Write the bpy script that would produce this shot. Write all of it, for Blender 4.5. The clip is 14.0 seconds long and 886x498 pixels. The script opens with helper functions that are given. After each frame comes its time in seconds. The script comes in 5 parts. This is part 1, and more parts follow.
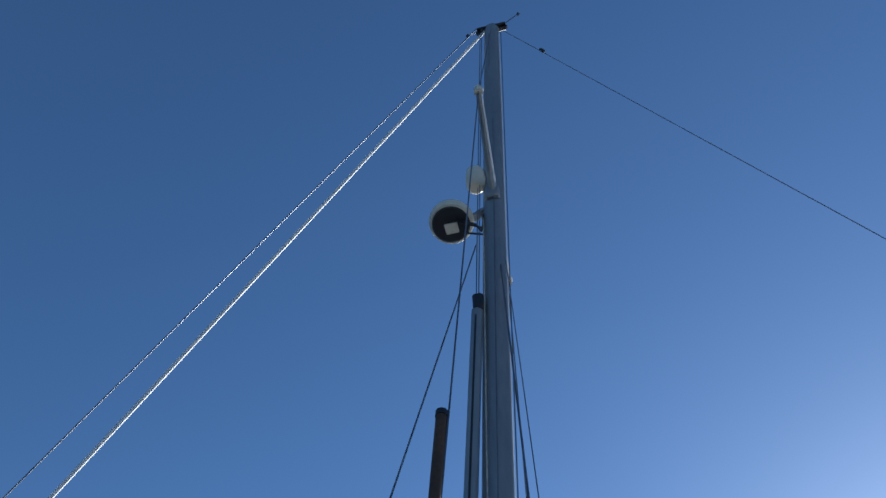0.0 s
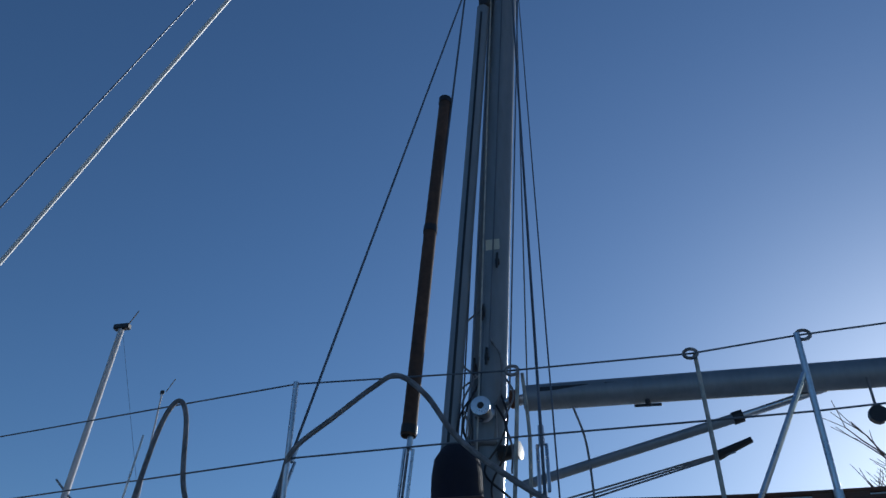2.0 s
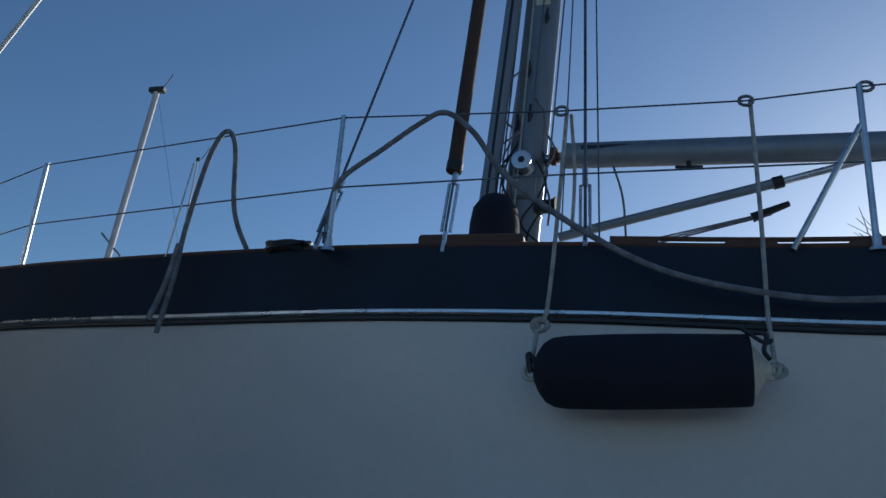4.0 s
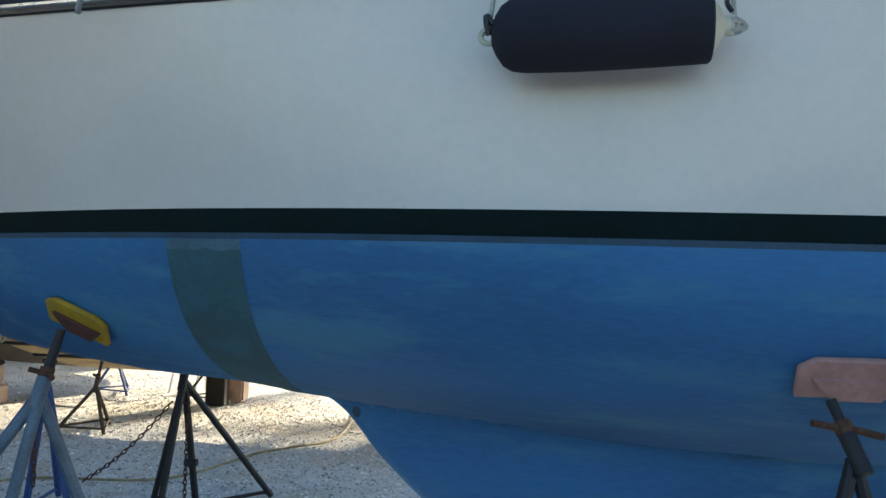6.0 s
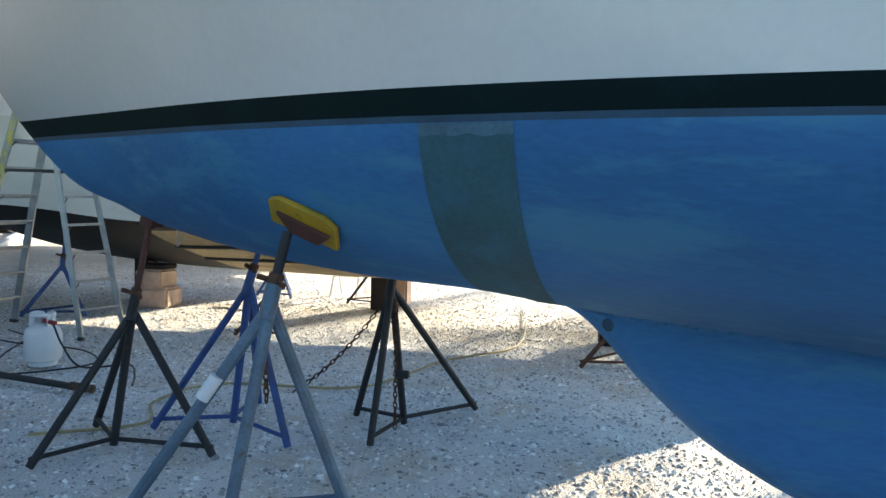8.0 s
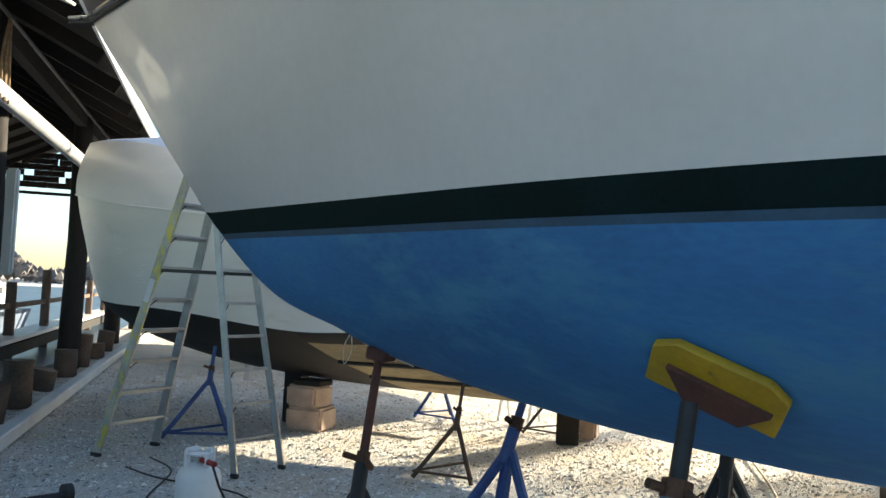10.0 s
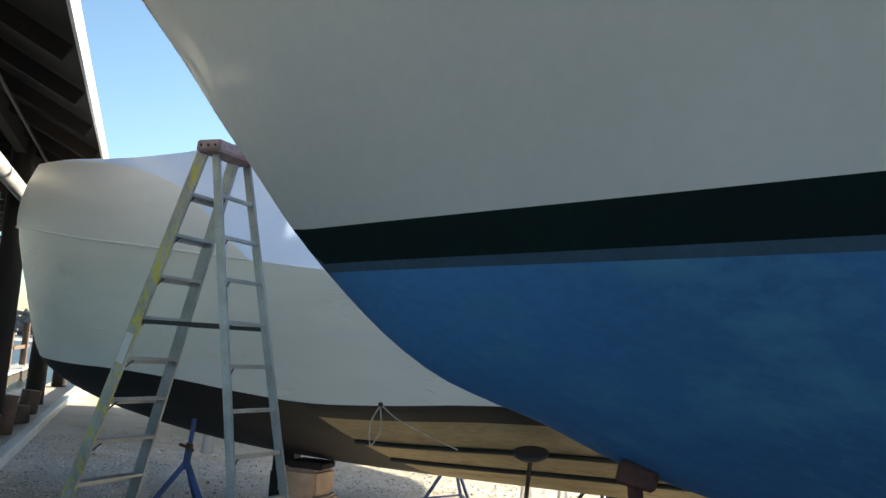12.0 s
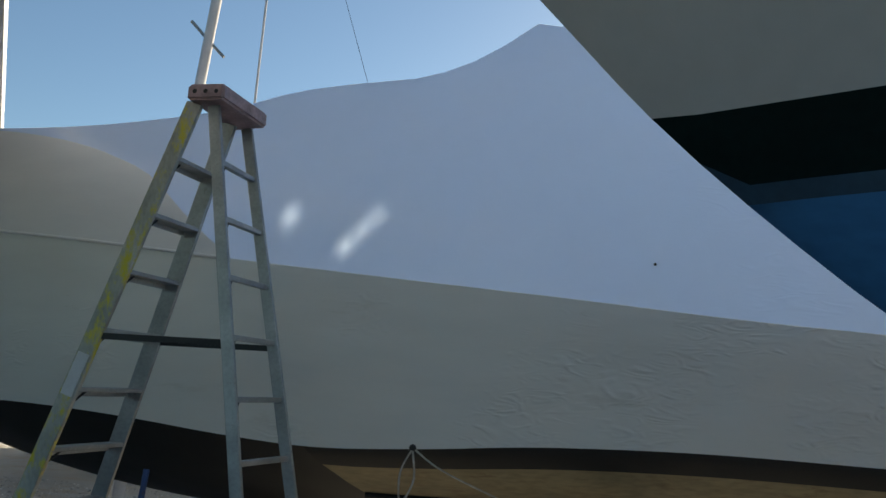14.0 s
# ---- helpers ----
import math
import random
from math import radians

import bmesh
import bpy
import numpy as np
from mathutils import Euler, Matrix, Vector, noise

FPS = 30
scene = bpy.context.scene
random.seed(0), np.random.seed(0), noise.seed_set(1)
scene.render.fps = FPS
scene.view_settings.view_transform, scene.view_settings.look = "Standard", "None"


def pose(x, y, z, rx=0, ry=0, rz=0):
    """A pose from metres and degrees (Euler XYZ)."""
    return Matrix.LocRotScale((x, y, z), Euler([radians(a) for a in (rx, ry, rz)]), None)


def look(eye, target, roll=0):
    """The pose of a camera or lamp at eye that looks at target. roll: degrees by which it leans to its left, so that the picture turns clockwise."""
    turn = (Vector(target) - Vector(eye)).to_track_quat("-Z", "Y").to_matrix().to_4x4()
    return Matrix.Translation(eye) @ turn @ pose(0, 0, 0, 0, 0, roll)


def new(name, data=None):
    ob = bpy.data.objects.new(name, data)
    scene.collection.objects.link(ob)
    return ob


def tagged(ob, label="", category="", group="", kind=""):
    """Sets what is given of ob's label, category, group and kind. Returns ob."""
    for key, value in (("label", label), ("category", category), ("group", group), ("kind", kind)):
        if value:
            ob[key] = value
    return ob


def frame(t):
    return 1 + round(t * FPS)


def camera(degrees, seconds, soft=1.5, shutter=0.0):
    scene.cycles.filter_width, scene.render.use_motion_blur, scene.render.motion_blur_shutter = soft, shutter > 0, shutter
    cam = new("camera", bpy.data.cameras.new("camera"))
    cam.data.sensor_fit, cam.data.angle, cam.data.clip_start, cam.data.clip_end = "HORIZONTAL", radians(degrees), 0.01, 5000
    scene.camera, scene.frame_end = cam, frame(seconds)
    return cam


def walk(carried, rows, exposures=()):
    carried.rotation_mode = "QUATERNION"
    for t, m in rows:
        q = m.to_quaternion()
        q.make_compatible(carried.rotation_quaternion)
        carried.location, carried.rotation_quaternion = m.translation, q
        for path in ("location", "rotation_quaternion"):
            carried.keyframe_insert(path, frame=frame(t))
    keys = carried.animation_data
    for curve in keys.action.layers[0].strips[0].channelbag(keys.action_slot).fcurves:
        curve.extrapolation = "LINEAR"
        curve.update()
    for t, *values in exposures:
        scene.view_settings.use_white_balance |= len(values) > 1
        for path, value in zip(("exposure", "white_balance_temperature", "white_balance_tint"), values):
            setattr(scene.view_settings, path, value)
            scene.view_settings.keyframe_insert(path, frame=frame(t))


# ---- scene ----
cam = camera(57.0, 14.0)
PATH = [
    (0, (0.876, 0.574, 2.437), (0.618, 1.732, 4.047), -1.4),
    (0.5, (0.879, 0.550, 2.350), (0.594, 1.908, 3.790), 0.3),
    (1, (0.911, 0.551, 2.253), (0.602, 2.047, 3.544), -0.4),
    (1.5, (0.867, 0.554, 2.219), (0.552, 2.096, 3.453), -0.6),
    (2, (0.850, 0.589, 2.200), (0.483, 2.205, 3.320), 0.5),
    (2.2, (0.844, 0.611, 2.208), (0.469, 2.240, 3.306), 0.2),
    (4.3, (0.727, 0.686, 1.948), (0.261, 2.546, 2.516), 4.3),
    (4.5, (0.712, 0.697, 1.931), (0.256, 2.577, 2.439), 4.0),
    (5, (0.666, 0.734, 1.789), (0.250, 2.655, 2.161), 3.1),
    (5.5, (0.625, 0.770, 1.658), (0.258, 2.727, 1.846), 2.0),
    (6, (0.598, 0.792, 1.638), (0.331, 2.772, 1.743), 2.0),
    (6.5, (0.513, 0.887, 1.518), (0.264, 2.870, 1.444), 1.5),
    (7, (0.422, 0.957, 1.522), (0.139, 2.927, 1.331), 1.5),
    (7.5, (0.154, 1.085, 1.505), (-0.245, 3.036, 1.331), 1.8),
    (8, (-0.204, 1.302, 1.578), (-0.740, 3.224, 1.438), 1.4),
    (8.5, (-0.505, 1.563, 1.612), (-1.313, 3.392, 1.550), -0.1),
    (9, (-0.822, 1.776, 1.615), (-1.681, 3.582, 1.627), 1.6),
    (9.2, (-0.983, 1.882, 1.646), (-1.812, 3.703, 1.670), 1.4),
    (11.3, (-2.664, 3.238, 1.618), (-3.421, 5.076, 1.838), 3.5),
    (11.5, (-2.782, 3.279, 1.608), (-3.544, 5.116, 1.815), 2.6),
    (12, (-3.163, 3.511, 1.621), (-3.781, 5.397, 1.870), 3.8),
    (12.5, (-3.474, 3.769, 1.640), (-4.065, 5.645, 1.998), 6.2),
    (13, (-3.824, 3.946, 1.597), (-4.359, 5.829, 2.007), 3.3),
    (13.5, (-4.182, 4.182, 1.549), (-4.619, 6.110, 1.852), 5.2),
    (14, (-4.538, 4.580, 1.545), (-4.878, 6.522, 1.880), 3.5),
]
# the sky's brightness changes as the camera tilts down and walks under the bow
STOPS = [(0.0, 0.45, 5200, 8), (1.0, 0.15, 5200, 8), (2.0, -0.02, 5300, 8), (4.5, 0.35, 6000, 6), (5.0, 0.9, 6700, 5), (5.5, 1.75, 7200, 5), (6.0, 2.05, 7100, 5), (7.0, 2.25, 6700, 5), (8.0, 2.25, 6800, 5), (9.0, 2.15, 7100, 5), (11.5, 1.94, 7300, 5), (12.5, 1.68, 7400, 5), (13.2, 1.32, 7400, 5), (14.0, 1.0, 7300, 5)]
walk(cam, [(t, look(eye, target, roll)) for t, eye, target, roll in PATH], STOPS)

# ---------------------------------------------------------------- light
SUN_AZ, SUN_EL = 66.5, 15.0      # degrees; azimuth from +x towards +y
world = bpy.data.worlds.new("sky")
scene.world = world
world.use_nodes = True
wn = world.node_tree.nodes
sky = wn.new("ShaderNodeTexSky")
sky.sky_type = "NISHITA"
sky.sun_disc = False
sky.sun_elevation = radians(SUN_EL)
sky.sun_rotation = radians(90 - SUN_AZ)
sky.air_density, sky.dust_density, sky.ozone_density = 1.0, 0.6, 3.5
world.node_tree.links.new(sky.outputs["Color"], wn["Background"].inputs["Color"])
wn["Background"].inputs["Strength"].default_value = 0.085
sun_data = bpy.data.lights.new("sun", "SUN")
sun_data.energy, sun_data.angle, sun_data.color = 5.0, radians(0.6), (1.0, 0.88, 0.72)
sun = new("sun", sun_data)
sun_way = Vector((math.cos(radians(SUN_EL)) * math.cos(radians(SUN_AZ)), math.cos(radians(SUN_EL)) * math.sin(radians(SUN_AZ)), math.sin(radians(SUN_EL))))
sun.matrix_world = look(40 * sun_way, (0, 0, 0))


# ---------------------------------------------------------------- materials
def material(name, base, rough=0.6, metal=0.0, vary=0.25, scale=3.0, fine=60.0, bump=0.15, bump_size=0.004, stain=None, stain_at=0.6, stretch=(1, 1, 1), shine=0.5, coat=0.0, transmit=0.0, piece=0.0):
    """A surface with broad stains and a fine grain, in metres of the world; stain: a second colour in broad spots."""
    m = bpy.data.materials.new(name)
    m.use_nodes = True
    n, l = m.node_tree.nodes, m.node_tree.links
    shader = n["Principled BSDF"]
    geo = n.new("ShaderNodeNewGeometry")
    mapping = n.new("ShaderNodeMapping")
    mapping.inputs["Scale"].default_value = stretch
    l.new(geo.outputs["Position"], mapping.inputs["Vector"])
    broad, grain = n.new("ShaderNodeTexNoise"), n.new("ShaderNodeTexNoise")
    for tex, s, d in ((broad, scale, 5.0), (grain, fine, 3.0)):
        tex.inputs["Scale"].default_value = s
        tex.inputs["Detail"].default_value = d
        l.new(mapping.outputs["Vector"], tex.inputs["Vector"])
    dark = tuple(c * (1 - vary) for c in base)
    light = tuple(min(1.0, c * (1 + vary)) for c in base)
    ramp = n.new("ShaderNodeValToRGB")
    ramp.color_ramp.elements[0].position, ramp.color_ramp.elements[1].position = 0.3, 0.7
    ramp.color_ramp.elements[0].color, ramp.color_ramp.elements[1].color = (*dark, 1), (*light, 1)
    l.new(broad.outputs["Fac"], ramp.inputs["Fac"])
    colour = ramp.outputs["Color"]
    mix = n.new("ShaderNodeMix")
    mix.data_type, mix.blend_type = "RGBA", "MULTIPLY"
    mix.inputs["Factor"].default_value = 0.5
    grey = n.new("ShaderNodeValToRGB")
    grey.color_ramp.elements[0].position, grey.color_ramp.elements[1].position = 0.3, 0.65
    g = 1 - min(0.8, 1.6 * vary)
    grey.color_ramp.elements[0].color = (g, g, g, 1)
    l.new(grain.outputs["Fac"], grey.inputs["Fac"])
    l.new(colour, mix.inputs["A"])
    l.new(grey.outputs["Color"], mix.inputs["B"])
    colour = mix.outputs["Result"]
    if stain:
        spots = n.new("ShaderNodeTexNoise")
        spots.inputs["Scale"].default_value, spots.inputs["Detail"].default_value, spots.inputs["Roughness"].default_value = scale * 2.3, 8.0, 0.7
        l.new(mapping.outputs["Vector"], spots.inputs["Vector"])
        edge = n.new("ShaderNodeValToRGB")
        edge.color_ramp.elements[0].position, edge.color_ramp.elements[1].position = stain_at - 0.06, stain_at + 0.06
        l.new(spots.outputs["Fac"], edge.inputs["Fac"])
        over = n.new("ShaderNodeMix")
        over.data_type = "RGBA"
        over.inputs["B"].default_value = (*stain, 1)
        l.new(edge.outputs["Color"], over.inputs["Factor"])
        l.new(colour, over.inputs["A"])
        colour = over.outputs["Result"]
    if piece:
        info = n.new("ShaderNodeNewGeometry")
        vari = n.new("ShaderNodeMapRange")
        vari.inputs["To Min"].default_value, vari.inputs["To Max"].default_value = 1 - piece, 1 + piece * 0.4
        l.new(info.outputs["Random Per Island"], vari.inputs["Value"])
        each = n.new("ShaderNodeMix")
        each.data_type, each.blend_type = "RGBA", "MULTIPLY"
        each.inputs["Factor"].default_value = 1.0
        l.new(colour, each.inputs["A"])
        l.new(vari.outputs["Result"], each.inputs["B"])
        colour = each.outputs["Result"]
    l.new(colour, shader.inputs["Base Color"])
    rr = n.new("ShaderNodeMapRange")
    rr.inputs["To Min"].default_value, rr.inputs["To Max"].default_value = max(0.02, rough - 0.1), min(1.0, rough + 0.12)
    l.new(broad.outputs["Fac"], rr.inputs["Value"])
    l.new(rr.outputs["Result"], shader.inputs["Roughness"])
    shader.inputs["Metallic"].default_value = metal
    shader.inputs["Specular IOR Level"].default_value = shine
    shader.inputs["Coat Weight"].default_value = coat
    shader.inputs["Transmission Weight"].default_value = transmit
    if bump:
        b = n.new("ShaderNodeBump")
        b.inputs["Strength"].default_value, b.inputs["Distance"].default_value = bump, bump_size
        l.new(grain.outputs["Fac"], b.inputs["Height"])
        l.new(b.outputs["Normal"], shader.inputs["Normal"])
    return m


GELCOAT = material("aged_white_gelcoat", (0.62, 0.575, 0.545), 0.32, vary=0.05, scale=1.1, fine=25, bump=0.03, stain=(0.58, 0.55, 0.50), stain_at=0.68, coat=0.2)
NAVY = material("navy_bulwark_paint", (0.010, 0.020, 0.042), 0.6, shine=0.3, vary=0.25, scale=2, bump=0.05)
BOOT = material("black_green_boot_paint", (0.003, 0.012, 0.012), 0.85, shine=0.15, vary=0.3, scale=3, bump=0.06, stain=(0.03, 0.04, 0.04), stain_at=0.74)
LINE = material("faded_blue_line_paint", (0.020, 0.062, 0.11), 0.65, vary=0.25, scale=6, bump=0.1)
ANTIFOUL = material("blue_antifouling", (0.026, 0.150, 0.34), 0.75, vary=0.2, scale=1.3, fine=45, bump=0.15, stain=(0.045, 0.19, 0.33), stain_at=0.58, stretch=(0.3, 1, 1.3))
PATCH = material("dark_green_primer_patch", (0.028, 0.098, 0.125), 0.75, vary=0.25, scale=2.2, fine=50, bump=0.2, stain=(0.028, 0.112, 0.165), stain_at=0.57)
PATCH_EDGE = material("sanded_blue_grey_edge", (0.07, 0.15, 0.21), 0.8, vary=0.3, scale=6, bump=0.2)
DECK = material("deck_paint", (0.55, 0.55, 0.52), 0.7, vary=0.1)
TEAK = material("weathered_teak", (0.10, 0.045, 0.025), 0.6, vary=0.35, scale=4, fine=30, stretch=(0.15, 1, 1), bump=0.3)
STEEL = material("dull_stainless_steel", (0.55, 0.56, 0.58), 0.28, 1.0, vary=0.15, scale=8, bump=0.03)
WIRE = material("rigging_wire", (0.16, 0.17, 0.19), 0.45, 0.8, vary=0.3, fine=200, bump=0.4)
ALLOY = material("anodised_mast_alloy", (0.24, 0.26, 0.28), 0.5, 0.5, vary=0.14, scale=2.0, fine=30, bump=0.04, stretch=(1, 1, 0.2))
SAIL_WHITE = material("white_furler_foil", (0.65, 0.65, 0.64), 0.6, 0.0, vary=0.08)
MASTGREY = material("pale_grey_mast_paint", (0.50, 0.49, 0.50), 0.85, vary=0.08, shine=0.2)
BROWN = material("brown_shroud_cover", (0.085, 0.045, 0.026), 0.75, vary=0.4, scale=3, fine=40, bump=0.3)
PLASTIC = material("yellowed_white_plastic", (0.62, 0.58, 0.46), 0.45, vary=0.1, scale=5, bump=0.03)
BLACK = material("black_plastic", (0.012, 0.012, 0.014), 0.45, vary=0.25, bump=0.05)
DARKFAB = material("navy_fender_fabric", (0.012, 0.012, 0.024), 0.9, vary=0.3, scale=6, fine=300, bump=0.5)
ROPE = material("grey_braided_rope", (0.22, 0.22, 0.23), 0.9, vary=0.35, scale=20, fine=240, bump=0.8)
ROPE_W = material("pale_rope", (0.45, 0.44, 0.40), 0.9, vary=0.3, scale=20, fine=240, bump=0.8)
STAND_K = material("black_rusty_stand_paint", (0.018, 0.018, 0.020), 0.6, vary=0.4, scale=6, bump=0.2, stain=(0.09, 0.04, 0.02), stain_at=0.66)
STAND_B = material("blue_stand_paint", (0.025, 0.075, 0.24), 0.5, vary=0.3, scale=5, bump=0.2, stain=(0.10, 0.06, 0.04), stain_at=0.68)
STAND_G = material("galvanised_blue_grey_stand", (0.12, 0.18, 0.24), 0.5, 0.2, vary=0.3, scale=5, bump=0.2, stain=(0.12, 0.07, 0.04), stain_at=0.66)
STAND_O = material("brown_rusty_stand", (0.10, 0.06, 0.035), 0.8, vary=0.4, scale=6, bump=0.3)
YELLOW = material("worn_yellow_pad_paint", (0.42, 0.25, 0.01), 0.6, vary=0.2, scale=6, bump=0.2, stain=(0.12, 0.05, 0.03), stain_at=0.64)
REDWOOD = material("oxide_red_pad", (0.10, 0.035, 0.025), 0.8, vary=0.3, scale=8, bump=0.3)
PINKWOOD = material("faded_pink_plywood", (0.46, 0.24, 0.21), 0.8, vary=0.2, scale=6, fine=40, bump=0.3, stain=(0.2, 0.1, 0.08), stain_at=0.68)
RUST = material("rusty_iron", (0.12, 0.055, 0.03), 0.85, 0.2, vary=0.4, scale=9, bump=0.4)
GROUND = material("crushed_shell_and_gravel", (0.70, 0.675, 0.635), 0.95, vary=0.16, scale=0.5, fine=85, bump=0.9, bump_size=0.02, stain=(0.60, 0.53, 0.44), stain_at=0.55)
PEBBLE = material("pale_shell_gravel", (0.80, 0.78, 0.75), 0.9, vary=0.15, scale=4, fine=90, bump=0.3, piece=0.74)
# lowered to near black against bounced light under the shed roof
TIMBER = material("near_black_timber", (0.012, 0.009, 0.008), 0.85, vary=0.4, scale=2, fine=30, bump=0.5, stretch=(1, 1, 0.2))
STUMP = material("weathered_timber", (0.13, 0.09, 0.07), 0.9, vary=0.35, scale=3, fine=30, bump=0.5)
WHITE = material("white_paint", (0.72, 0.73, 0.74), 0.5, vary=0.08, scale=3, bump=0.05)
CURB = material("white_pvc_pipe", (0.66, 0.68, 0.70), 0.4, vary=0.12, scale=2, bump=0.04, stain=(0.4, 0.38, 0.34), stain_at=0.68)
# a white pipe toned grey, standing for the shade it hangs in
PIPE_SHADED = material("shade_grey_plastic_pipe", (0.36, 0.38, 0.41), 0.5, vary=0.2, scale=2, bump=0.04, stain=(0.25, 0.24, 0.23), stain_at=0.62)
# boards also darkened, to keep the roof's underside in shade
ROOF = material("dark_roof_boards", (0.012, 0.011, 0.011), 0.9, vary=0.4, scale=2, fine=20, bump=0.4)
WRAP = material("white_shrink_wrap", (0.86, 0.86, 0.87), 0.3, vary=0.03, scale=1.0, fine=9, bump=0.12, bump_size=0.02, coat=0.3, stain=(0.52, 0.52, 0.55), stain_at=0.76)
# lighter than the lower wrap, for the extra light the upright bow catches
BOWBAND = material("pinkish_white_bow_film", (0.88, 0.84, 0.82), 0.4, vary=0.05, scale=1.2, fine=5, bump=0.12, bump_size=0.02, stain=(0.74, 0.69, 0.65), stain_at=0.68, stretch=(0.35, 1, 1.5))
WRAP_LOW = material("dusty_hull_wrap", (0.82, 0.80, 0.75), 0.4, vary=0.05, scale=1.2, fine=5, bump=0.12, bump_size=0.02, stain=(0.66, 0.63, 0.57), stain_at=0.66, stretch=(0.35, 1, 1.5))
# the chine's and rails' own black, and the shade painted under the bow
DARKHULL = material("black_bottom_and_shade", (0.010, 0.010, 0.011), 0.7, vary=0.3, scale=3, bump=0.2)
TANHULL = material("tan_brown_bottom_paint", (0.27, 0.22, 0.13), 0.8, vary=0.3, scale=2, fine=30, bump=0.3, stain=(0.15, 0.10, 0.06), stain_at=0.6, stretch=(0.4, 1, 1))
CONCRETE = material("pinkish_concrete_block", (0.42, 0.31, 0.25), 0.9, vary=0.2, scale=6, fine=70, bump=0.5)
ALU = material("worn_ladder_aluminium", (0.42, 0.43, 0.43), 0.42, 0.8, vary=0.18, scale=6, fine=60, bump=0.1, stain=(0.25, 0.22, 0.18), stain_at=0.68)
ALU_Y = material("yellow_worn_ladder_rail", (0.42, 0.42, 0.38), 0.5, 0.5, vary=0.25, scale=6, bump=0.1, stain=(0.60, 0.52, 0.06), stain_at=0.55, stretch=(1, 1, 0.5))
CAPRED = material("faded_red_ladder_cap", (0.42, 0.28, 0.28), 0.6, vary=0.25, scale=12, bump=0.1)
TANKW = material("white_tank_enamel", (0.78, 0.78, 0.77), 0.35, vary=0.06, scale=6, bump=0.03)
REDP = material("red_valve_plastic", (0.35, 0.02, 0.015), 0.5, vary=0.2)
TANROPE = material("tan_rope", (0.24, 0.16, 0.09), 0.9, vary=0.3, scale=20)
HOSEY = material("yellow_hose", (0.40, 0.31, 0.15), 0.6, vary=0.3, scale=8)
BARK = material("grey_bark", (0.10, 0.08, 0.07), 0.9, vary=0.3)
LEAF = material("evergreen_leaves", (0.035, 0.055, 0.03), 0.8, vary=0.4, scale=2)
WATER = material("harbour_water", (0.05, 0.075, 0.10), 0.35, vary=0.2, scale=0.4, fine=4, bump=0.3, bump_size=0.05)
COVER = material("blue_boat_cover", (0.05, 0.10, 0.20), 0.8, vary=0.2, bump=0.2)
SLATE = material("grey_blue_hull_paint", (0.13, 0.18, 0.27), 0.6, vary=0.3, scale=2, bump=0.05)
HAZE = material("far_shore_trees", (0.20, 0.18, 0.17), 0.95, vary=0.3, scale=0.3, fine=2)
SHINGLE = material("grey_house_roof", (0.16, 0.15, 0.15), 0.9, vary=0.2)
GLASS = material("dark_window_glass", (0.03, 0.035, 0.04), 0.08, vary=0.1, bump=0)


# the wrap is a thin film that lets daylight through
wt = WRAP.node_tree
film, both = wt.nodes.new("ShaderNodeBsdfTranslucent"), wt.nodes.new("ShaderNodeMixShader")
film.inputs["Color"].default_value = (0.56, 0.72, 1.0, 1)
both.inputs["Fac"].default_value = 0.54
wt.links.new(wt.nodes["Principled BSDF"].outputs["BSDF"], both.inputs[1])
wt.links.new(film.outputs["BSDF"], both.inputs[2])


def crumple(m, strength, start):
    """Clusters of sharp little wrinkles where the film is loose."""
    n, l = m.node_tree.nodes, m.node_tree.links
    geo, place = n.new("ShaderNodeNewGeometry"), n.new("ShaderNodeMapping")
    place.inputs["Scale"].default_value = (0.55, 1.0, 1.7)
    l.new(geo.outputs["Position"], place.inputs["Vector"])
    fold = n.new("ShaderNodeTexNoise")
    fold.noise_type = "RIDGED_MULTIFRACTAL"
    fold.inputs["Scale"].default_value, fold.inputs["Detail"].default_value, fold.inputs["Distortion"].default_value = 8.0, 3.0, 2.2
    l.new(place.outputs["Vector"], fold.inputs["Vector"])
    zone = n.new("ShaderNodeTexNoise")
    zone.inputs["Scale"].default_value, zone.inputs["Detail"].default_value = 1.5, 3.0
    l.new(geo.outputs["Position"], zone.inputs["Vector"])
    ramp = n.new("ShaderNodeMapRange")
    ramp.inputs["From Min"].default_value, ramp.inputs["From Max"].default_value = start, start + 0.14
    axes, loose, sum_ = n.new("ShaderNodeSeparateXYZ"), n.new("ShaderNodeMapRange"), n.new("ShaderNodeMath")
    l.new(geo.outputs["Position"], axes.inputs["Vector"])
    l.new(axes.outputs["X"], loose.inputs["Value"])
    loose.inputs["From Min"].default_value, loose.inputs["From Max"].default_value = -6.5, -4.2
    loose.inputs["To Min"].default_value, loose.inputs["To Max"].default_value = -0.10, 0.07
    l.new(zone.outputs["Fac"], sum_.inputs[0])
    l.new(loose.outputs["Result"], sum_.inputs[1])
    l.new(sum_.outputs["Value"], ramp.inputs["Value"])
    high = n.new("ShaderNodeMath")
    high.operation = "MULTIPLY"
    l.new(fold.outputs["Fac"], high.inputs[0])
    l.new(ramp.outputs["Result"], high.inputs[1])
    b = n.new("ShaderNodeBump")
    b.inputs["Strength"].default_value, b.inputs["Distance"].default_value = strength, 0.02
    l.new(high.outputs["Value"], b.inputs["Height"])
    shader = n["Principled BSDF"]
    l.new(shader.inputs["Normal"].links[0].from_socket, b.inputs["Normal"])
    l.new(b.outputs["Normal"], shader.inputs["Normal"])


crumple(WRAP_LOW, 0.75, 0.50)
crumple(WRAP, 0.45, 0.57)
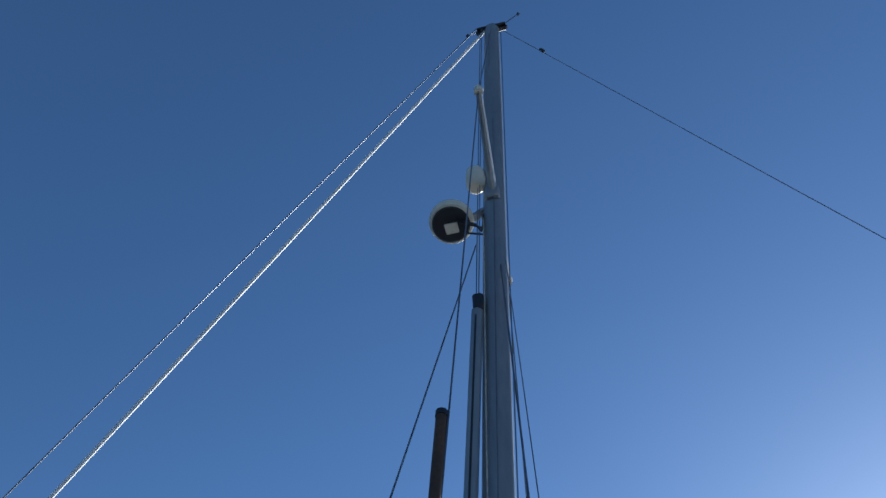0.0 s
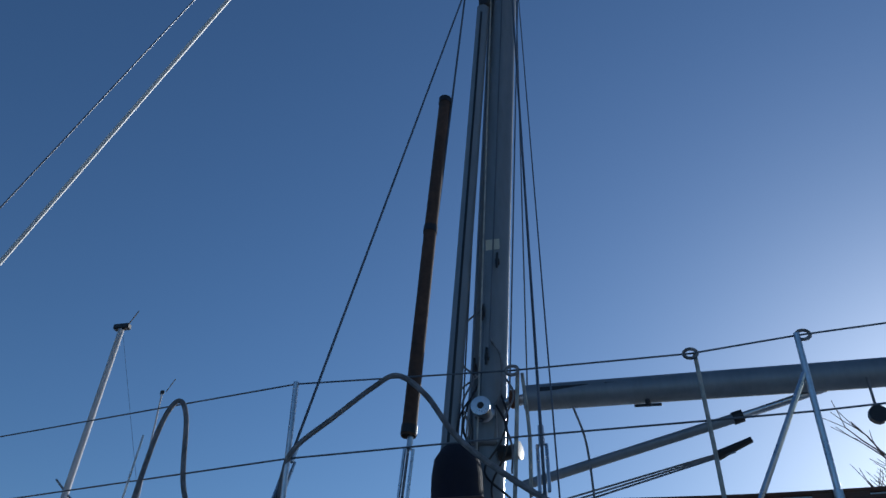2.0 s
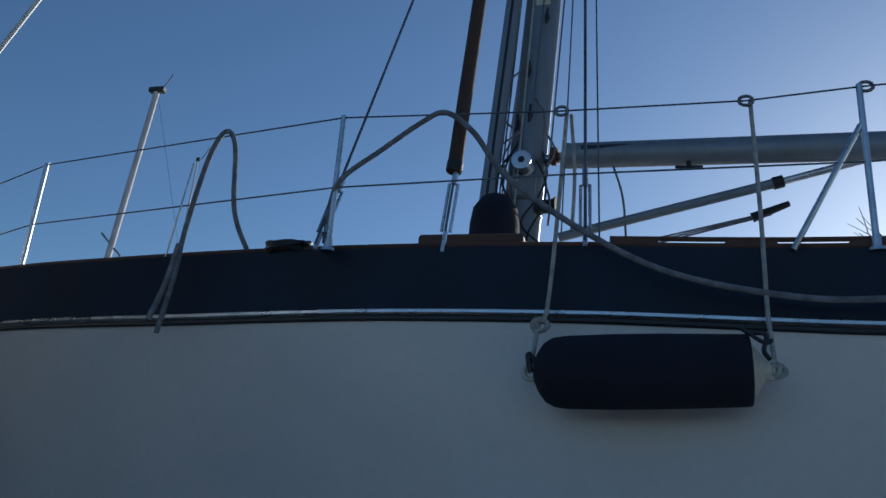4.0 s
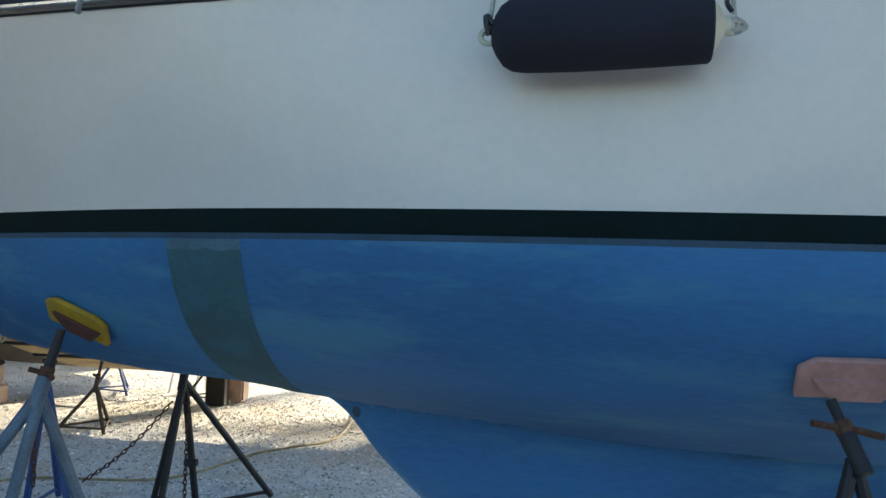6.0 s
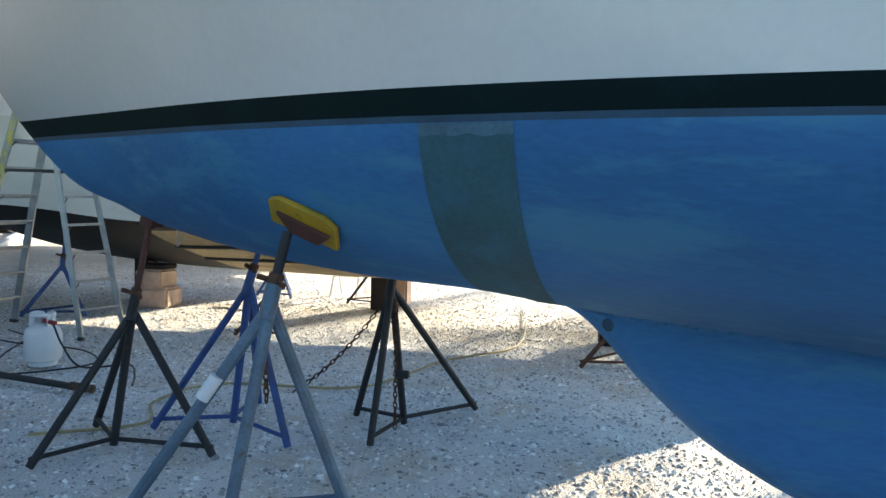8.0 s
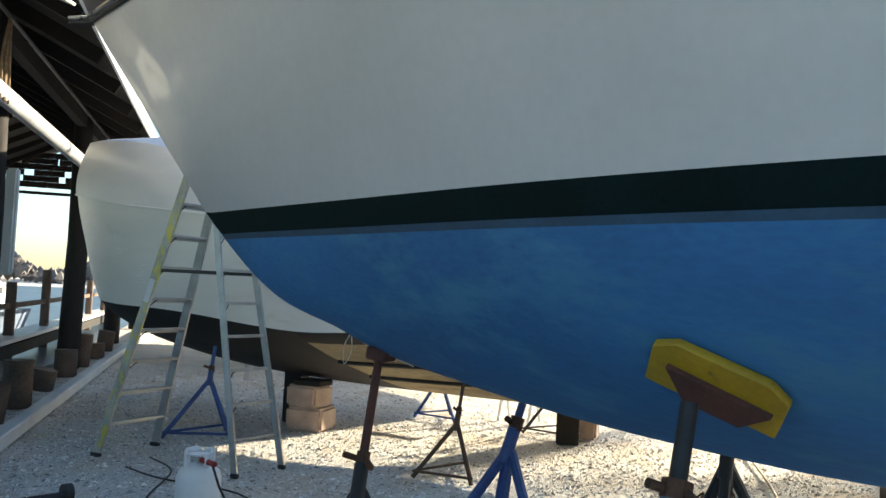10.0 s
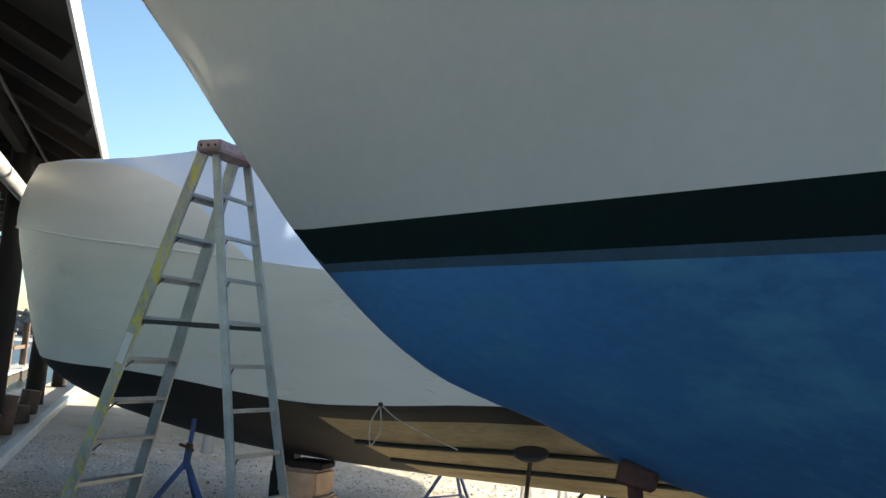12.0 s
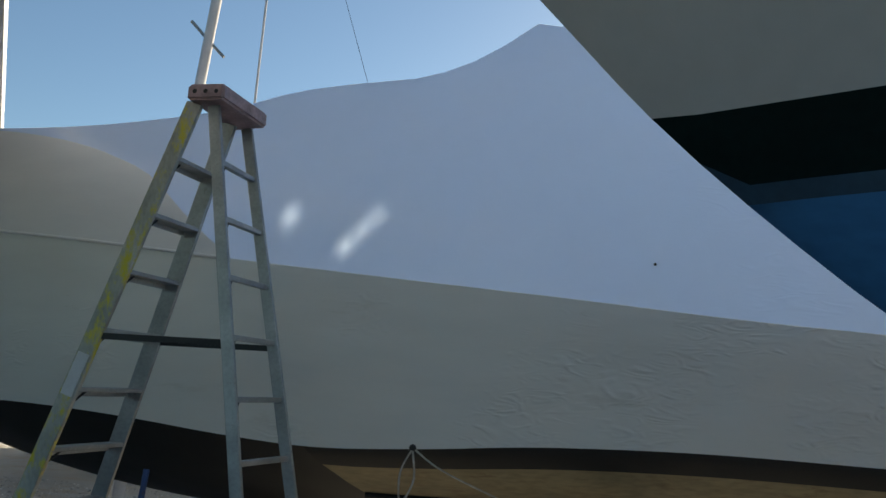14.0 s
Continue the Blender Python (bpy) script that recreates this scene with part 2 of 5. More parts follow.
# added clear spots, unseen on the sunny side, placed to throw bright patches inside
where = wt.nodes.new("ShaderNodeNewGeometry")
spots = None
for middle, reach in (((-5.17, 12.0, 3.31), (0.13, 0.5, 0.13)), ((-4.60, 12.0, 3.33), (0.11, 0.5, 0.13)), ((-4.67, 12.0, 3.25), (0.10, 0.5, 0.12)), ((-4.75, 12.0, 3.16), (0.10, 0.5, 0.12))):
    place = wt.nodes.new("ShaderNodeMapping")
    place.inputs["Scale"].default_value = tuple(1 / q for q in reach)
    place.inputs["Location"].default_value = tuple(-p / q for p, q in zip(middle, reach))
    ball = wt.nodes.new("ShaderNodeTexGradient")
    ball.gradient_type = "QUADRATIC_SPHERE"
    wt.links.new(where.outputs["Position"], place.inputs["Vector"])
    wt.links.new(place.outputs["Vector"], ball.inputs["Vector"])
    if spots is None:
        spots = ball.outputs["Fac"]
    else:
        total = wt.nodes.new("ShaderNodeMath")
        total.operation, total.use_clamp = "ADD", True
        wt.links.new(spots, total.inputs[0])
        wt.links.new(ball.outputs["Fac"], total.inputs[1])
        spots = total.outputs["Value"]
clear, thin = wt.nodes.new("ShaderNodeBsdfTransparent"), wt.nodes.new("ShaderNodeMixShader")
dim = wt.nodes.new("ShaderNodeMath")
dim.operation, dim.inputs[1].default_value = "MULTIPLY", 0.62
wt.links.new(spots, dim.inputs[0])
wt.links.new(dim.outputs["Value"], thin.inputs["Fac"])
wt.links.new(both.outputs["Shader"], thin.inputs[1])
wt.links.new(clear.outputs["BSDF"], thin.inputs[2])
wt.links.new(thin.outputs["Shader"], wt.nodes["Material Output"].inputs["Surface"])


# ---------------------------------------------------------------- building helpers
def span(a, b, n, endpoint=True):
    return np.linspace(a, b, n, endpoint=endpoint).tolist()


def thing(name, at, label, category, group=""):
    """An Empty at the base of a thing, whose parts are built in the world's metres."""
    ob = new(name)
    ob.location = at
    ob.empty_display_size = 0.1
    return tagged(ob, label, category, group)


def origin(ob):
    o = Vector(ob.location)
    return o + origin(ob.parent) if ob.parent else o


def part(name, bm, mat, parent, label="", smooth=True):
    """One mesh under a thing or a part; bm is in the world's metres."""
    if parent is not None:
        bmesh.ops.translate(bm, verts=bm.verts, vec=-origin(parent))
    me = bpy.data.meshes.new(name)
    bm.to_mesh(me)
    bm.free()
    me.materials.append(mat)
    if smooth:
        me.shade_smooth()
        me.set_sharp_from_angle(angle=radians(38))
    ob = new(name, me)
    ob.parent = parent
    return tagged(ob, label)


def solo(name, bm, mat, label, category, group="", kind="", smooth=True):
    """A thing of one mesh, with its origin at its base."""
    lo = Vector([min(v.co[i] for v in bm.verts) for i in range(3)])
    hi = Vector([max(v.co[i] for v in bm.verts) for i in range(3)])
    at = Vector(((lo.x + hi.x) / 2, (lo.y + hi.y) / 2, lo.z))
    bmesh.ops.translate(bm, verts=bm.verts, vec=-at)
    me = bpy.data.meshes.new(name)
    bm.to_mesh(me)
    bm.free()
    me.materials.append(mat)
    if smooth:
        me.shade_smooth()
        me.set_sharp_from_angle(angle=radians(38))
    ob = new(name, me)
    ob.location = at
    return tagged(ob, label, category, group, kind)


def catmull(pts, n=8):
    """A smooth line through points."""
    p = [Vector(q) for q in pts]
    p = [2 * p[0] - p[1]] + p + [2 * p[-1] - p[-2]]
    out = []
    for a, b, c, d in zip(p, p[1:], p[2:], p[3:]):
        for k in range(n):
            t = k / n
            out.append(0.5 * ((2 * b) + (c - a) * t + (2 * a - 5 * b + 4 * c - d) * t * t + (3 * b - a - 3 * c + d) * t ** 3))
    return out + [p[-2]]


def tube(bm, pts, r, seg=8, r_end=None, squash=1.0, cap=True):
    """A round bar along points, tapering from r to r_end; squash flattens it across."""
    pts = [Vector(p) for p in pts]
    rings, side = [], None
    for i, p in enumerate(pts):
        way = (pts[min(i + 1, len(pts) - 1)] - pts[max(i - 1, 0)]).normalized()
        if side is None:
            side = way.cross(Vector((0, 1, 0)) if abs(way.y) < 0.9 else Vector((1, 0, 0))).normalized()
        side = (side - way * side.dot(way)).normalized()
        up = way.cross(side)
        rr = r if r_end is None else r + (r_end - r) * i / (len(pts) - 1)
        rings.append([bm.verts.new(p + rr * (math.cos(2 * math.pi * k / seg) * side + squash * math.sin(2 * math.pi * k / seg) * up)) for k in range(seg)])
    for a, b in zip(rings, rings[1:]):
        for k in range(seg):
            bm.faces.new((a[k], a[(k + 1) % seg], b[(k + 1) % seg], b[k]))
    if cap:
        bm.faces.new(rings[0][::-1])
        bm.faces.new(rings[-1])
    return bm


def bar(pts, r, seg=8, r_end=None, squash=1.0):
    bm = tube(bmesh.new(), pts, r, seg, r_end, squash)
    bmesh.ops.recalc_face_normals(bm, faces=bm.faces)
    return bm


def block(size, m=None, bevel=0.004, bm=None, segments=1):
    """A bevelled box of that size round the middle of the pose m."""
    own = bmesh.new()
    bmesh.ops.create_cube(own, size=1.0, matrix=Matrix.Diagonal((*size, 1)))
    if bevel:
        bmesh.ops.bevel(own, geom=own.edges[:], offset=bevel, segments=segments, affect="EDGES")
    own.transform(m if m is not None else Matrix())
    if bm is None:
        return own
    me = bpy.data.meshes.new("tmp")
    own.to_mesh(me)
    bm.from_mesh(me)
    own.free()
    bpy.data.meshes.remove(me)
    return bm


def plank(a, b, width, thick, up=(0, 0, 1), bevel=0.003, bm=None):
    """A bevelled bar of rectangular section from a to b; width runs across, thick along up."""
    a, b = Vector(a), Vector(b)
    x = (b - a).normalized()
    y = Vector(up).cross(x).normalized()
    z = x.cross(y)
    m = Matrix((x, y, z)).transposed().to_4x4()
    m.translation = (a + b) / 2
    return block(((b - a).length, width, thick), m, bevel, bm)


def lathe(profile, at, axis=(0, 0, 1), seg=24):
    """A turned body: (radius, height) pairs along an axis from a place."""
    bm = bmesh.new()
    turn = Vector((0, 0, 1)).rotation_difference(Vector(axis).normalized()).to_matrix()
    rings = []
    for r, h in profile:
        rings.append([bm.verts.new(Vector(at) + turn @ Vector((r * math.cos(2 * math.pi * k / seg), r * math.sin(2 * math.pi * k / seg), h))) for k in range(seg)])
    for a, b in zip(rings, rings[1:]):
        for k in range(seg):
            bm.faces.new((a[k], a[(k + 1) % seg], b[(k + 1) % seg], b[k]))
    bm.faces.new(rings[0][::-1])
    bm.faces.new(rings[-1])
    bmesh.ops.remove_doubles(bm, verts=bm.verts, dist=1e-5)
    bmesh.ops.recalc_face_normals(bm, faces=bm.faces)
    return bm


def curve_of(pairs):
    """A smooth function through (x, y) pairs."""
    xs, ys = [p[0] for p in pairs], [p[1] for p in pairs]
    slopes = np.gradient(ys, xs)

    def value(x):
        x = min(max(x, xs[0]), xs[-1])
        i = min(max(int(np.searchsorted(xs, x)) - 1, 0), len(xs) - 2)
        w = xs[i + 1] - xs[i]
        t = (x - xs[i]) / w
        return float((2 * t ** 3 - 3 * t * t + 1) * ys[i] + (t ** 3 - 2 * t * t + t) * w * slopes[i] + (-2 * t ** 3 + 3 * t * t) * ys[i + 1] + (t ** 3 - t * t) * w * slopes[i + 1])

    return value


# ---------------------------------------------------------------- ground
def ground_z(x, y):
    """The yard's height: a gentle fall towards the sailboat's keel."""
    t = min(1.0, max(0.0, (x + 0.7) / 1.5))
    k = min(1.0, max(0.0, (9.0 - y) / 3.0))
    return -0.20 * t * t * (3 - 2 * t) * k * k * (3 - 2 * k) + 0.022 * noise.noise((x * 0.9, y * 0.9, 0)) + 0.010 * noise.noise((x * 3.1, y * 3.1, 4)) - 0.012


def make_ground():
    bm = bmesh.new()
    xs = list(span(-14, 8, 111)) 
    ys = list(span(-2, 16, 91))
    xs = [-900, -300, -100, -40, -20] + xs + [14, 30, 100, 300, 900]
    ys = [-900, -300, -100, -30, -8] + ys + [22, 40, 100, 300, 900]
    grid = []
    for y in ys:
        row = []
        for x in xs:
            near = -15 < x < 9 and -3 < y < 17
            z = ground_z(x, y) if near else (-0.012 if x < 5 or y > 9 else -0.2)
            row.append(bm.verts.new((x, y, z)))
        grid.append(row)
    for a, b in zip(grid, grid[1:]):
        for k in range(len(a) - 1):
            bm.faces.new((a[k], a[k + 1], b[k + 1], b[k]))
    return solo("ground", bm, GROUND, "pale crushed shell and gravel boatyard ground", "ground", kind="structure")


make_ground()


def make_gravel(count):
    """Loose shells and stones over the stretch of yard that is walked past."""
    rng = np.random.default_rng(3)
    unit = np.array([(1, 0, 0), (-1, 0, 0), (0, 1, 0), (0, -1, 0), (0, 0, 1)], float)
    tri = np.array([(0, 2, 4), (2, 1, 4), (1, 3, 4), (3, 0, 4)])
    x = rng.uniform(-12.5, 2.5, count)
    y = rng.uniform(3.2, 15.0, count)
    near = rng.uniform(0, 1, count) < np.clip(1.35 - (y - 4.5) * 0.11, 0.25, 1)
    x, y = x[near], y[near]
    n = len(x)
    size = rng.gamma(2.0, 0.0030, n) + 0.0025
    size = np.minimum(size, 0.03)
    turn = rng.uniform(0, 6.28, n)
    stretch = rng.uniform(0.6, 1.5, (n, 3))
    stretch[:, 2] = rng.uniform(0.35, 0.9, n)
    v = unit[None] * (size[:, None] * stretch)[:, None, :]
    v = v + rng.normal(0, 0.18, v.shape) * size[:, None, None]
    c, s = np.cos(turn)[:, None], np.sin(turn)[:, None]
    vx = v[..., 0] * c - v[..., 1] * s + x[:, None]
    vy = v[..., 0] * s + v[..., 1] * c + y[:, None]
    lift = np.array([ground_z(a, b) for a, b in zip(x.tolist(), y.tolist())])
    vz = v[..., 2] + lift[:, None] + 0.001
    verts = np.stack([vx, vy, vz], -1).reshape(-1, 3)
    faces = (tri[None] + 5 * np.arange(n)[:, None, None]).reshape(-1, 3)
    me = bpy.data.meshes.new("gravel")
    me.from_pydata(verts.tolist(), [], faces.tolist())
    me.materials.append(PEBBLE)
    ob = new("gravel", me)
    return tagged(ob, "loose pale shells and grey stones scattered over the yard", "gravel", kind="stuff")


make_gravel(240000)

# unseen wall added behind the camera, dark to hold back low light
closing_wall = block((60, 0.3, 2.4), Matrix.Translation((-3, -7.0, 1.2)), 0.02)
solo("unseen_wall_south", closing_wall, TIMBER, "unseen plain dark wall added to close the yard", "wall", kind="structure")

# ---------------------------------------------------------------- the sailboat's hull
BOW, HEADING = Vector((-4.44, 5.84, 0)), radians(-4.6)
AFT = Vector((math.cos(HEADING), math.sin(HEADING), 0))
FAR = Vector((-math.sin(HEADING), math.cos(HEADING), 0))


def at_boat(u, v, z):
    """A place on the boat: u metres aft of the bow's waterline, v to its far side, z above the ground."""
    return BOW + u * AFT + v * FAR + Vector((0, 0, z))


Z_WATER, U_TIP, U_END = 1.975, -1.22, 10.8
half_water = curve_of([(0, 0), (0.5, 0.214), (1.14, 0.48), (2.2, 0.915), (3.3, 1.24), (4.2, 1.37), (5.2, 1.41), (6.5, 1.35), (8, 1.27), (9.3, 1.15), (10.8, 0.8)])
half_deck = curve_of([(U_TIP, 0.015), (-0.6, 0.33), (0, 0.58), (1, 0.98), (1.8, 1.22), (3, 1.43), (3.8, 1.48), (5.7, 1.46), (7.5, 1.42), (9.3, 1.25), (10.8, 0.95)])
z_bottom = curve_of([(U_TIP, 3.46), (-0.99, 3.125), (-0.77, 2.865), (-0.48, 2.537), (-0.32, 2.343), (-0.2, 2.21), (0.0, 1.98), (0.2, 1.79), (0.37, 1.652), (0.55, 1.545), (0.68, 1.498), (0.84, 1.45), (1.07, 1.362), (1.5, 1.26), (2.7, 1.10), (3.50, 1.05), (3.64, 1.03), (3.79, 0.975), (4.14, 0.64), (4.47, 0.365), (4.68, 0.245), (4.86, 0.16), (5.15, 0.085), (7, 0.07), (9.0, 0.07), (9.4, 0.5), (9.9, 1.25), (10.8, 1.9)])
z_canoe = curve_of([(3.3, 1.05), (4.5, 0.97), (5.5, 0.89), (7, 0.86), (8.5, 0.92), (9.8, 1.3), (10.8, 1.9)])
z_rail = curve_of([(U_TIP, 3.13), (-0.8, 3.09), (0, 3.04), (1.7, 2.98), (3, 2.922), (4.3, 2.905), (5.1, 2.885), (6.2, 2.836), (8.5, 2.83), (10.8, 2.93)])
z_deck = curve_of([(U_TIP, 3.47), (0, 3.38), (1.6, 3.285), (2.6, 3.235), (4.0, 3.205), (5.05, 3.18), (6.0, 3.14), (8, 3.15), (10.8, 3.27)])


def half_at(u, z):
    """The hull's half breadth at a height."""
    zb, zd, bd = z_bottom(u), z_deck(u), half_deck(u)
    if z <= zb + 1e-6:
        return 0.0
    if zb >= Z_WATER:
        return bd * ((z - zb) / max(zd - zb, 1e-4)) ** 0.85
    bw = half_water(max(u, 0))
    blend = min(1.0, max(0.0, u / 2.2))
    if z >= Z_WATER:
        t = (z - Z_WATER) / (zd - Z_WATER)
        return bw + (bd - bw) * t ** (0.85 + 0.25 * blend)
    zc = zb if u < 3.3 else max(zb, z_canoe(u))
    r = min(1.0, (Z_WATER - z) / (Z_WATER - zc))
    body = bw * (1 - r ** (1.25 + 0.75 * blend)) ** (0.75 - 0.25 * blend)
    if u > 3.5:
        wide = 0.17 * min(1.0, (u - 3.5) / 0.6) + 0.02
        fin = wide * (1 - math.exp(-(z - zb) / 0.05))
        body = (body ** 1.9 + fin ** 1.9) ** (1 / 1.9)
    return body


STATIONS = list(span(U_TIP, -0.05, 16)) + list(span(0, 1.5, 22)) + list(span(1.6, 3.4, 19)) + list(span(3.44, 5.3, 64)) + list(span(5.5, 9.0, 15)) + list(span(9.1, U_END, 14))


def hull_band(low, high, levels, us=None, proud=0.0, sides=(-1, 1), power=1.0):
    """The hull's skin between two heights, which are functions of u."""
    bm = bmesh.new()
    for side in sides:
        rows = []
        for u in us or STATIONS:
            zb = z_bottom(u)
            row = []
            for k in range(levels + 1):
                a, b = max(low(u), zb), max(high(u), zb)
                z = a + (b - a) * (k / levels) ** power
                row.append(bm.verts.new(at_boat(u, side * (half_at(u, z) + proud), z)))
            rows.append(row)
        for a, b in zip(rows, rows[1:]):
            for k in range(levels):
                f = (a[k], b[k], b[k + 1], a[k + 1])
                bm.faces.new(f if side < 0 else f[::-1])
    bmesh.ops.remove_doubles(bm, verts=bm.verts, dist=1e-4)
    bmesh.ops.dissolve_degenerate(bm, edges=bm.edges, dist=1e-5)
    return bm


boat = thing("sailboat", at_boat(4.5, 0, 0.07), "white sailboat with navy bulwark and blue bottom, propped on stands", "sailboat")
part("bottom", hull_band(z_bottom, lambda u: 1.84, 64, power=1.4), ANTIFOUL, boat, "chalky blue antifouling paint on hull and keel")
part("waterline_stripe", hull_band(lambda u: 1.84, lambda u: 1.867, 1), LINE, boat, "thin faded blue line")
part("boot_stripe", hull_band(lambda u: 1.867, lambda u: Z_WATER, 3), BOOT, boat, "black-green boot stripe")
part("topside", hull_band(lambda u: Z_WATER, z_rail, 14), GELCOAT, boat, "aged white gelcoat topside")
part("bulwark", hull_band(z_rail, z_deck, 5), NAVY, boat, "navy painted bulwark")
PATCH_U = list(span(3.39, 3.79, 14))
ragged = lambda u: 0.012 * noise.noise((u * 14, 0, 0))
part("primer_patch", hull_band(lambda u: z_bottom(u) + 0.03, lambda u: 1.792 + ragged(u), 30, PATCH_U, 0.003, (-1,), 1.5), PATCH, boat, "dark green primer patch")
part("patch_edge", hull_band(lambda u: 1.792 + ragged(u), lambda u: 1.838, 2, PATCH_U, 0.0032, (-1,)), PATCH_EDGE, boat, "sanded blue-grey strip")


def deck_sheet():
    bm = bmesh.new()
    rows = []
    for u in STATIONS[1:]:
        b, z = half_at(u, z_deck(u) - 0.1) - 0.03, z_deck(u) - 0.1
        rows.append([bm.verts.new(at_boat(u, b * s, z + 0.05 * (1 - s * s))) for s in span(-1, 1, 9)])
    for a, b in zip(rows, rows[1:]):
        for k in range(8):
            bm.faces.new((a[k], b[k], b[k + 1], a[k + 1]))
    bmesh.ops.recalc_face_normals(bm, faces=bm.faces)
    return bm


part("deck", deck_sheet(), DECK, boat, "pale deck")


def transom():
    bm = bmesh.new()
    u = U_END
    zs = span(z_bottom(u), z_deck(u), 12)
    ring = [bm.verts.new(at_boat(u, -half_at(u, z), z)) for z in zs] + [bm.verts.new(at_boat(u, half_at(u, z), z)) for z in zs[::-1]]
    bm.faces.new(ring)
    bmesh.ops.remove_doubles(bm, verts=bm.verts, dist=1e-4)
    bmesh.ops.recalc_face_normals(bm, faces=bm.faces)
    return bm


part("transom", transom(), GELCOAT, boat, "white transom")
for side in (-1, 1):
    rail_line = [at_boat(u, side * (half_at(u, z_rail(u)) + 0.012), z_rail(u)) for u in STATIONS[1:]]
    part("rubbing_strake", bar(rail_line, 0.013, 6), STEEL, boat, "shiny stainless rubbing strip")
    # a thin black strip just below the steel one
    under = [at_boat(u, side * (half_at(u, z_rail(u) - 0.028) + 0.004), z_rail(u) - 0.028) for u in STATIONS[1:]]
    part("under_strake_strip", bar(under, 0.014, 6), BLACK, boat, "dark strip under the rubbing strip")
    cap_line = [at_boat(u, side * (half_at(u, z_deck(u)) - 0.03), z_deck(u) + 0.012) for u in STATIONS[1:]]
    part("cap_rail", bar(cap_line, 0.018, 8), TEAK, boat, "weathered teak cap rail")
toe_u = span(5.2, 9.4, 24)
toe = part("toe_rail", bar([at_boat(u, -(half_at(u, z_deck(u)) - 0.03), z_deck(u) + 0.046) for u in toe_u], 0.011, 8), TEAK, boat, "teak toe rail with open drain slots")
for u in np.arange(5.2, 9.4, 0.46).tolist():
    part("rail_block", bar([at_boat(q, -(half_at(q, z_deck(q)) - 0.03), z_deck(q) + 0.032) for q in (u, u + 0.1, u + 0.2)], 0.013, 6), TEAK, toe)
for u in np.arange(1.6, 7.6, 0.36).tolist():
    p = at_boat(u, -(half_at(u, z_rail(u)) + 0.024), z_rail(u))
    part("strake_bolt", lathe([(0.009, 0), (0.008, 0.004), (0.0, 0.006)], p, (0, -1, 0), 8), STEEL, boat)


# ---------------------------------------------------------------- mast, boom and rigging
def mast_at(z, side=0.0, fore=0.0):
    """The mast's middle at a height: it rakes aft."""
    return Vector((0.04 + 0.058 * (z - 4.2) + fore, 5.47 + side, z))


def profile_bar(a, b, rx, ry, seg=20, top=1.0):
    """An oval spar from a to b."""
    bm = bmesh.new()
    a, b = Vector(a), Vector(b)
    rings = []
    for t in span(0, 1, 14):
        k = 1 - (1 - top) * max(0, (t - 0.75) / 0.25)
        way = (b - a).normalized()
        side = way.cross(Vector((0, 1, 0))).normalized() if abs(way.y) < 0.9 else Vector((1, 0, 0))
        up = way.cross(side)
        rings.append([bm.verts.new(a + (b - a) * t + k * (rx * math.cos(q) * side + ry * math.sin(q) * up)) for q in span(0, 2 * math.pi, seg, endpoint=False)])
    for p, q in zip(rings, rings[1:]):
        for k in range(seg):
            bm.faces.new((p[k], p[(k + 1) % seg], q[(k + 1) % seg], q[k]))
    bm.faces.new(rings[0][::-1])
    bm.faces.new(rings[-1])
    bmesh.ops.recalc_face_normals(bm, faces=bm.faces)
    return bm


mast = part("mast", profile_bar(mast_at(3.05), mast_at(14.8), 0.124, 0.088, top=0.92), ALLOY, boat, "grey anodised aluminium mast")
part("mast_track", plank(mast_at(3.9, 0, 0.118), mast_at(14.6, 0, 0.108), 0.03, 0.012, (1, 0, 0)), STEEL, mast, "sail track")
part("mast_seam", plank(mast_at(3.6, -0.083, -0.03), mast_at(14.4, -0.079, -0.03), 0.006, 0.004, (0, 1, 0), 0), BLACK, mast, "dark conduit line")
part("spare_track_spar", profile_bar((-0.235, 5.33, 3.2), (0.115, 5.36, 8.05), 0.055, 0.045, 14), ALLOY, boat, "grey aluminium spar lashed before the mast")
part("spar_groove", plank((-0.219, 5.287, 3.4), (0.105, 5.316, 7.95), 0.018, 0.006, (0, 1, 0), 0), BLACK, boat)
part("spar_head", block((0.10, 0.10, 0.22), Matrix.Translation((0.13, 5.36, 8.14)), 0.02), BLACK, boat, "black sheave box")
spreaders = []
for tip in ((0.456, 4.4, 10.47), (0.323, 6.4, 9.690)):
    sp = part("spreader", bar([mast_at(9.97), Vector(tip)], 0.085, 10, 0.06, 0.6), ALLOY, mast, "grey spreader")
    part("spreader_tip", lathe([(0.0, -0.06), (0.05, -0.05), (0.055, 0), (0.045, 0.06), (0, 0.07)], tip, (0, 0, 1), 10), PLASTIC, sp, "white tip boot")
    part("spreader_root", block((0.16, 0.12, 0.2), Matrix.Translation(mast_at(9.95, -0.08 if tip[1] < 5 else 0.08)), 0.02), ALLOY, mast)


def wire(a, b, r=0.005, mat=None, name="shroud", label=""):
    return part(name, bar([a, b], r, 6), mat or WIRE, boat, label)


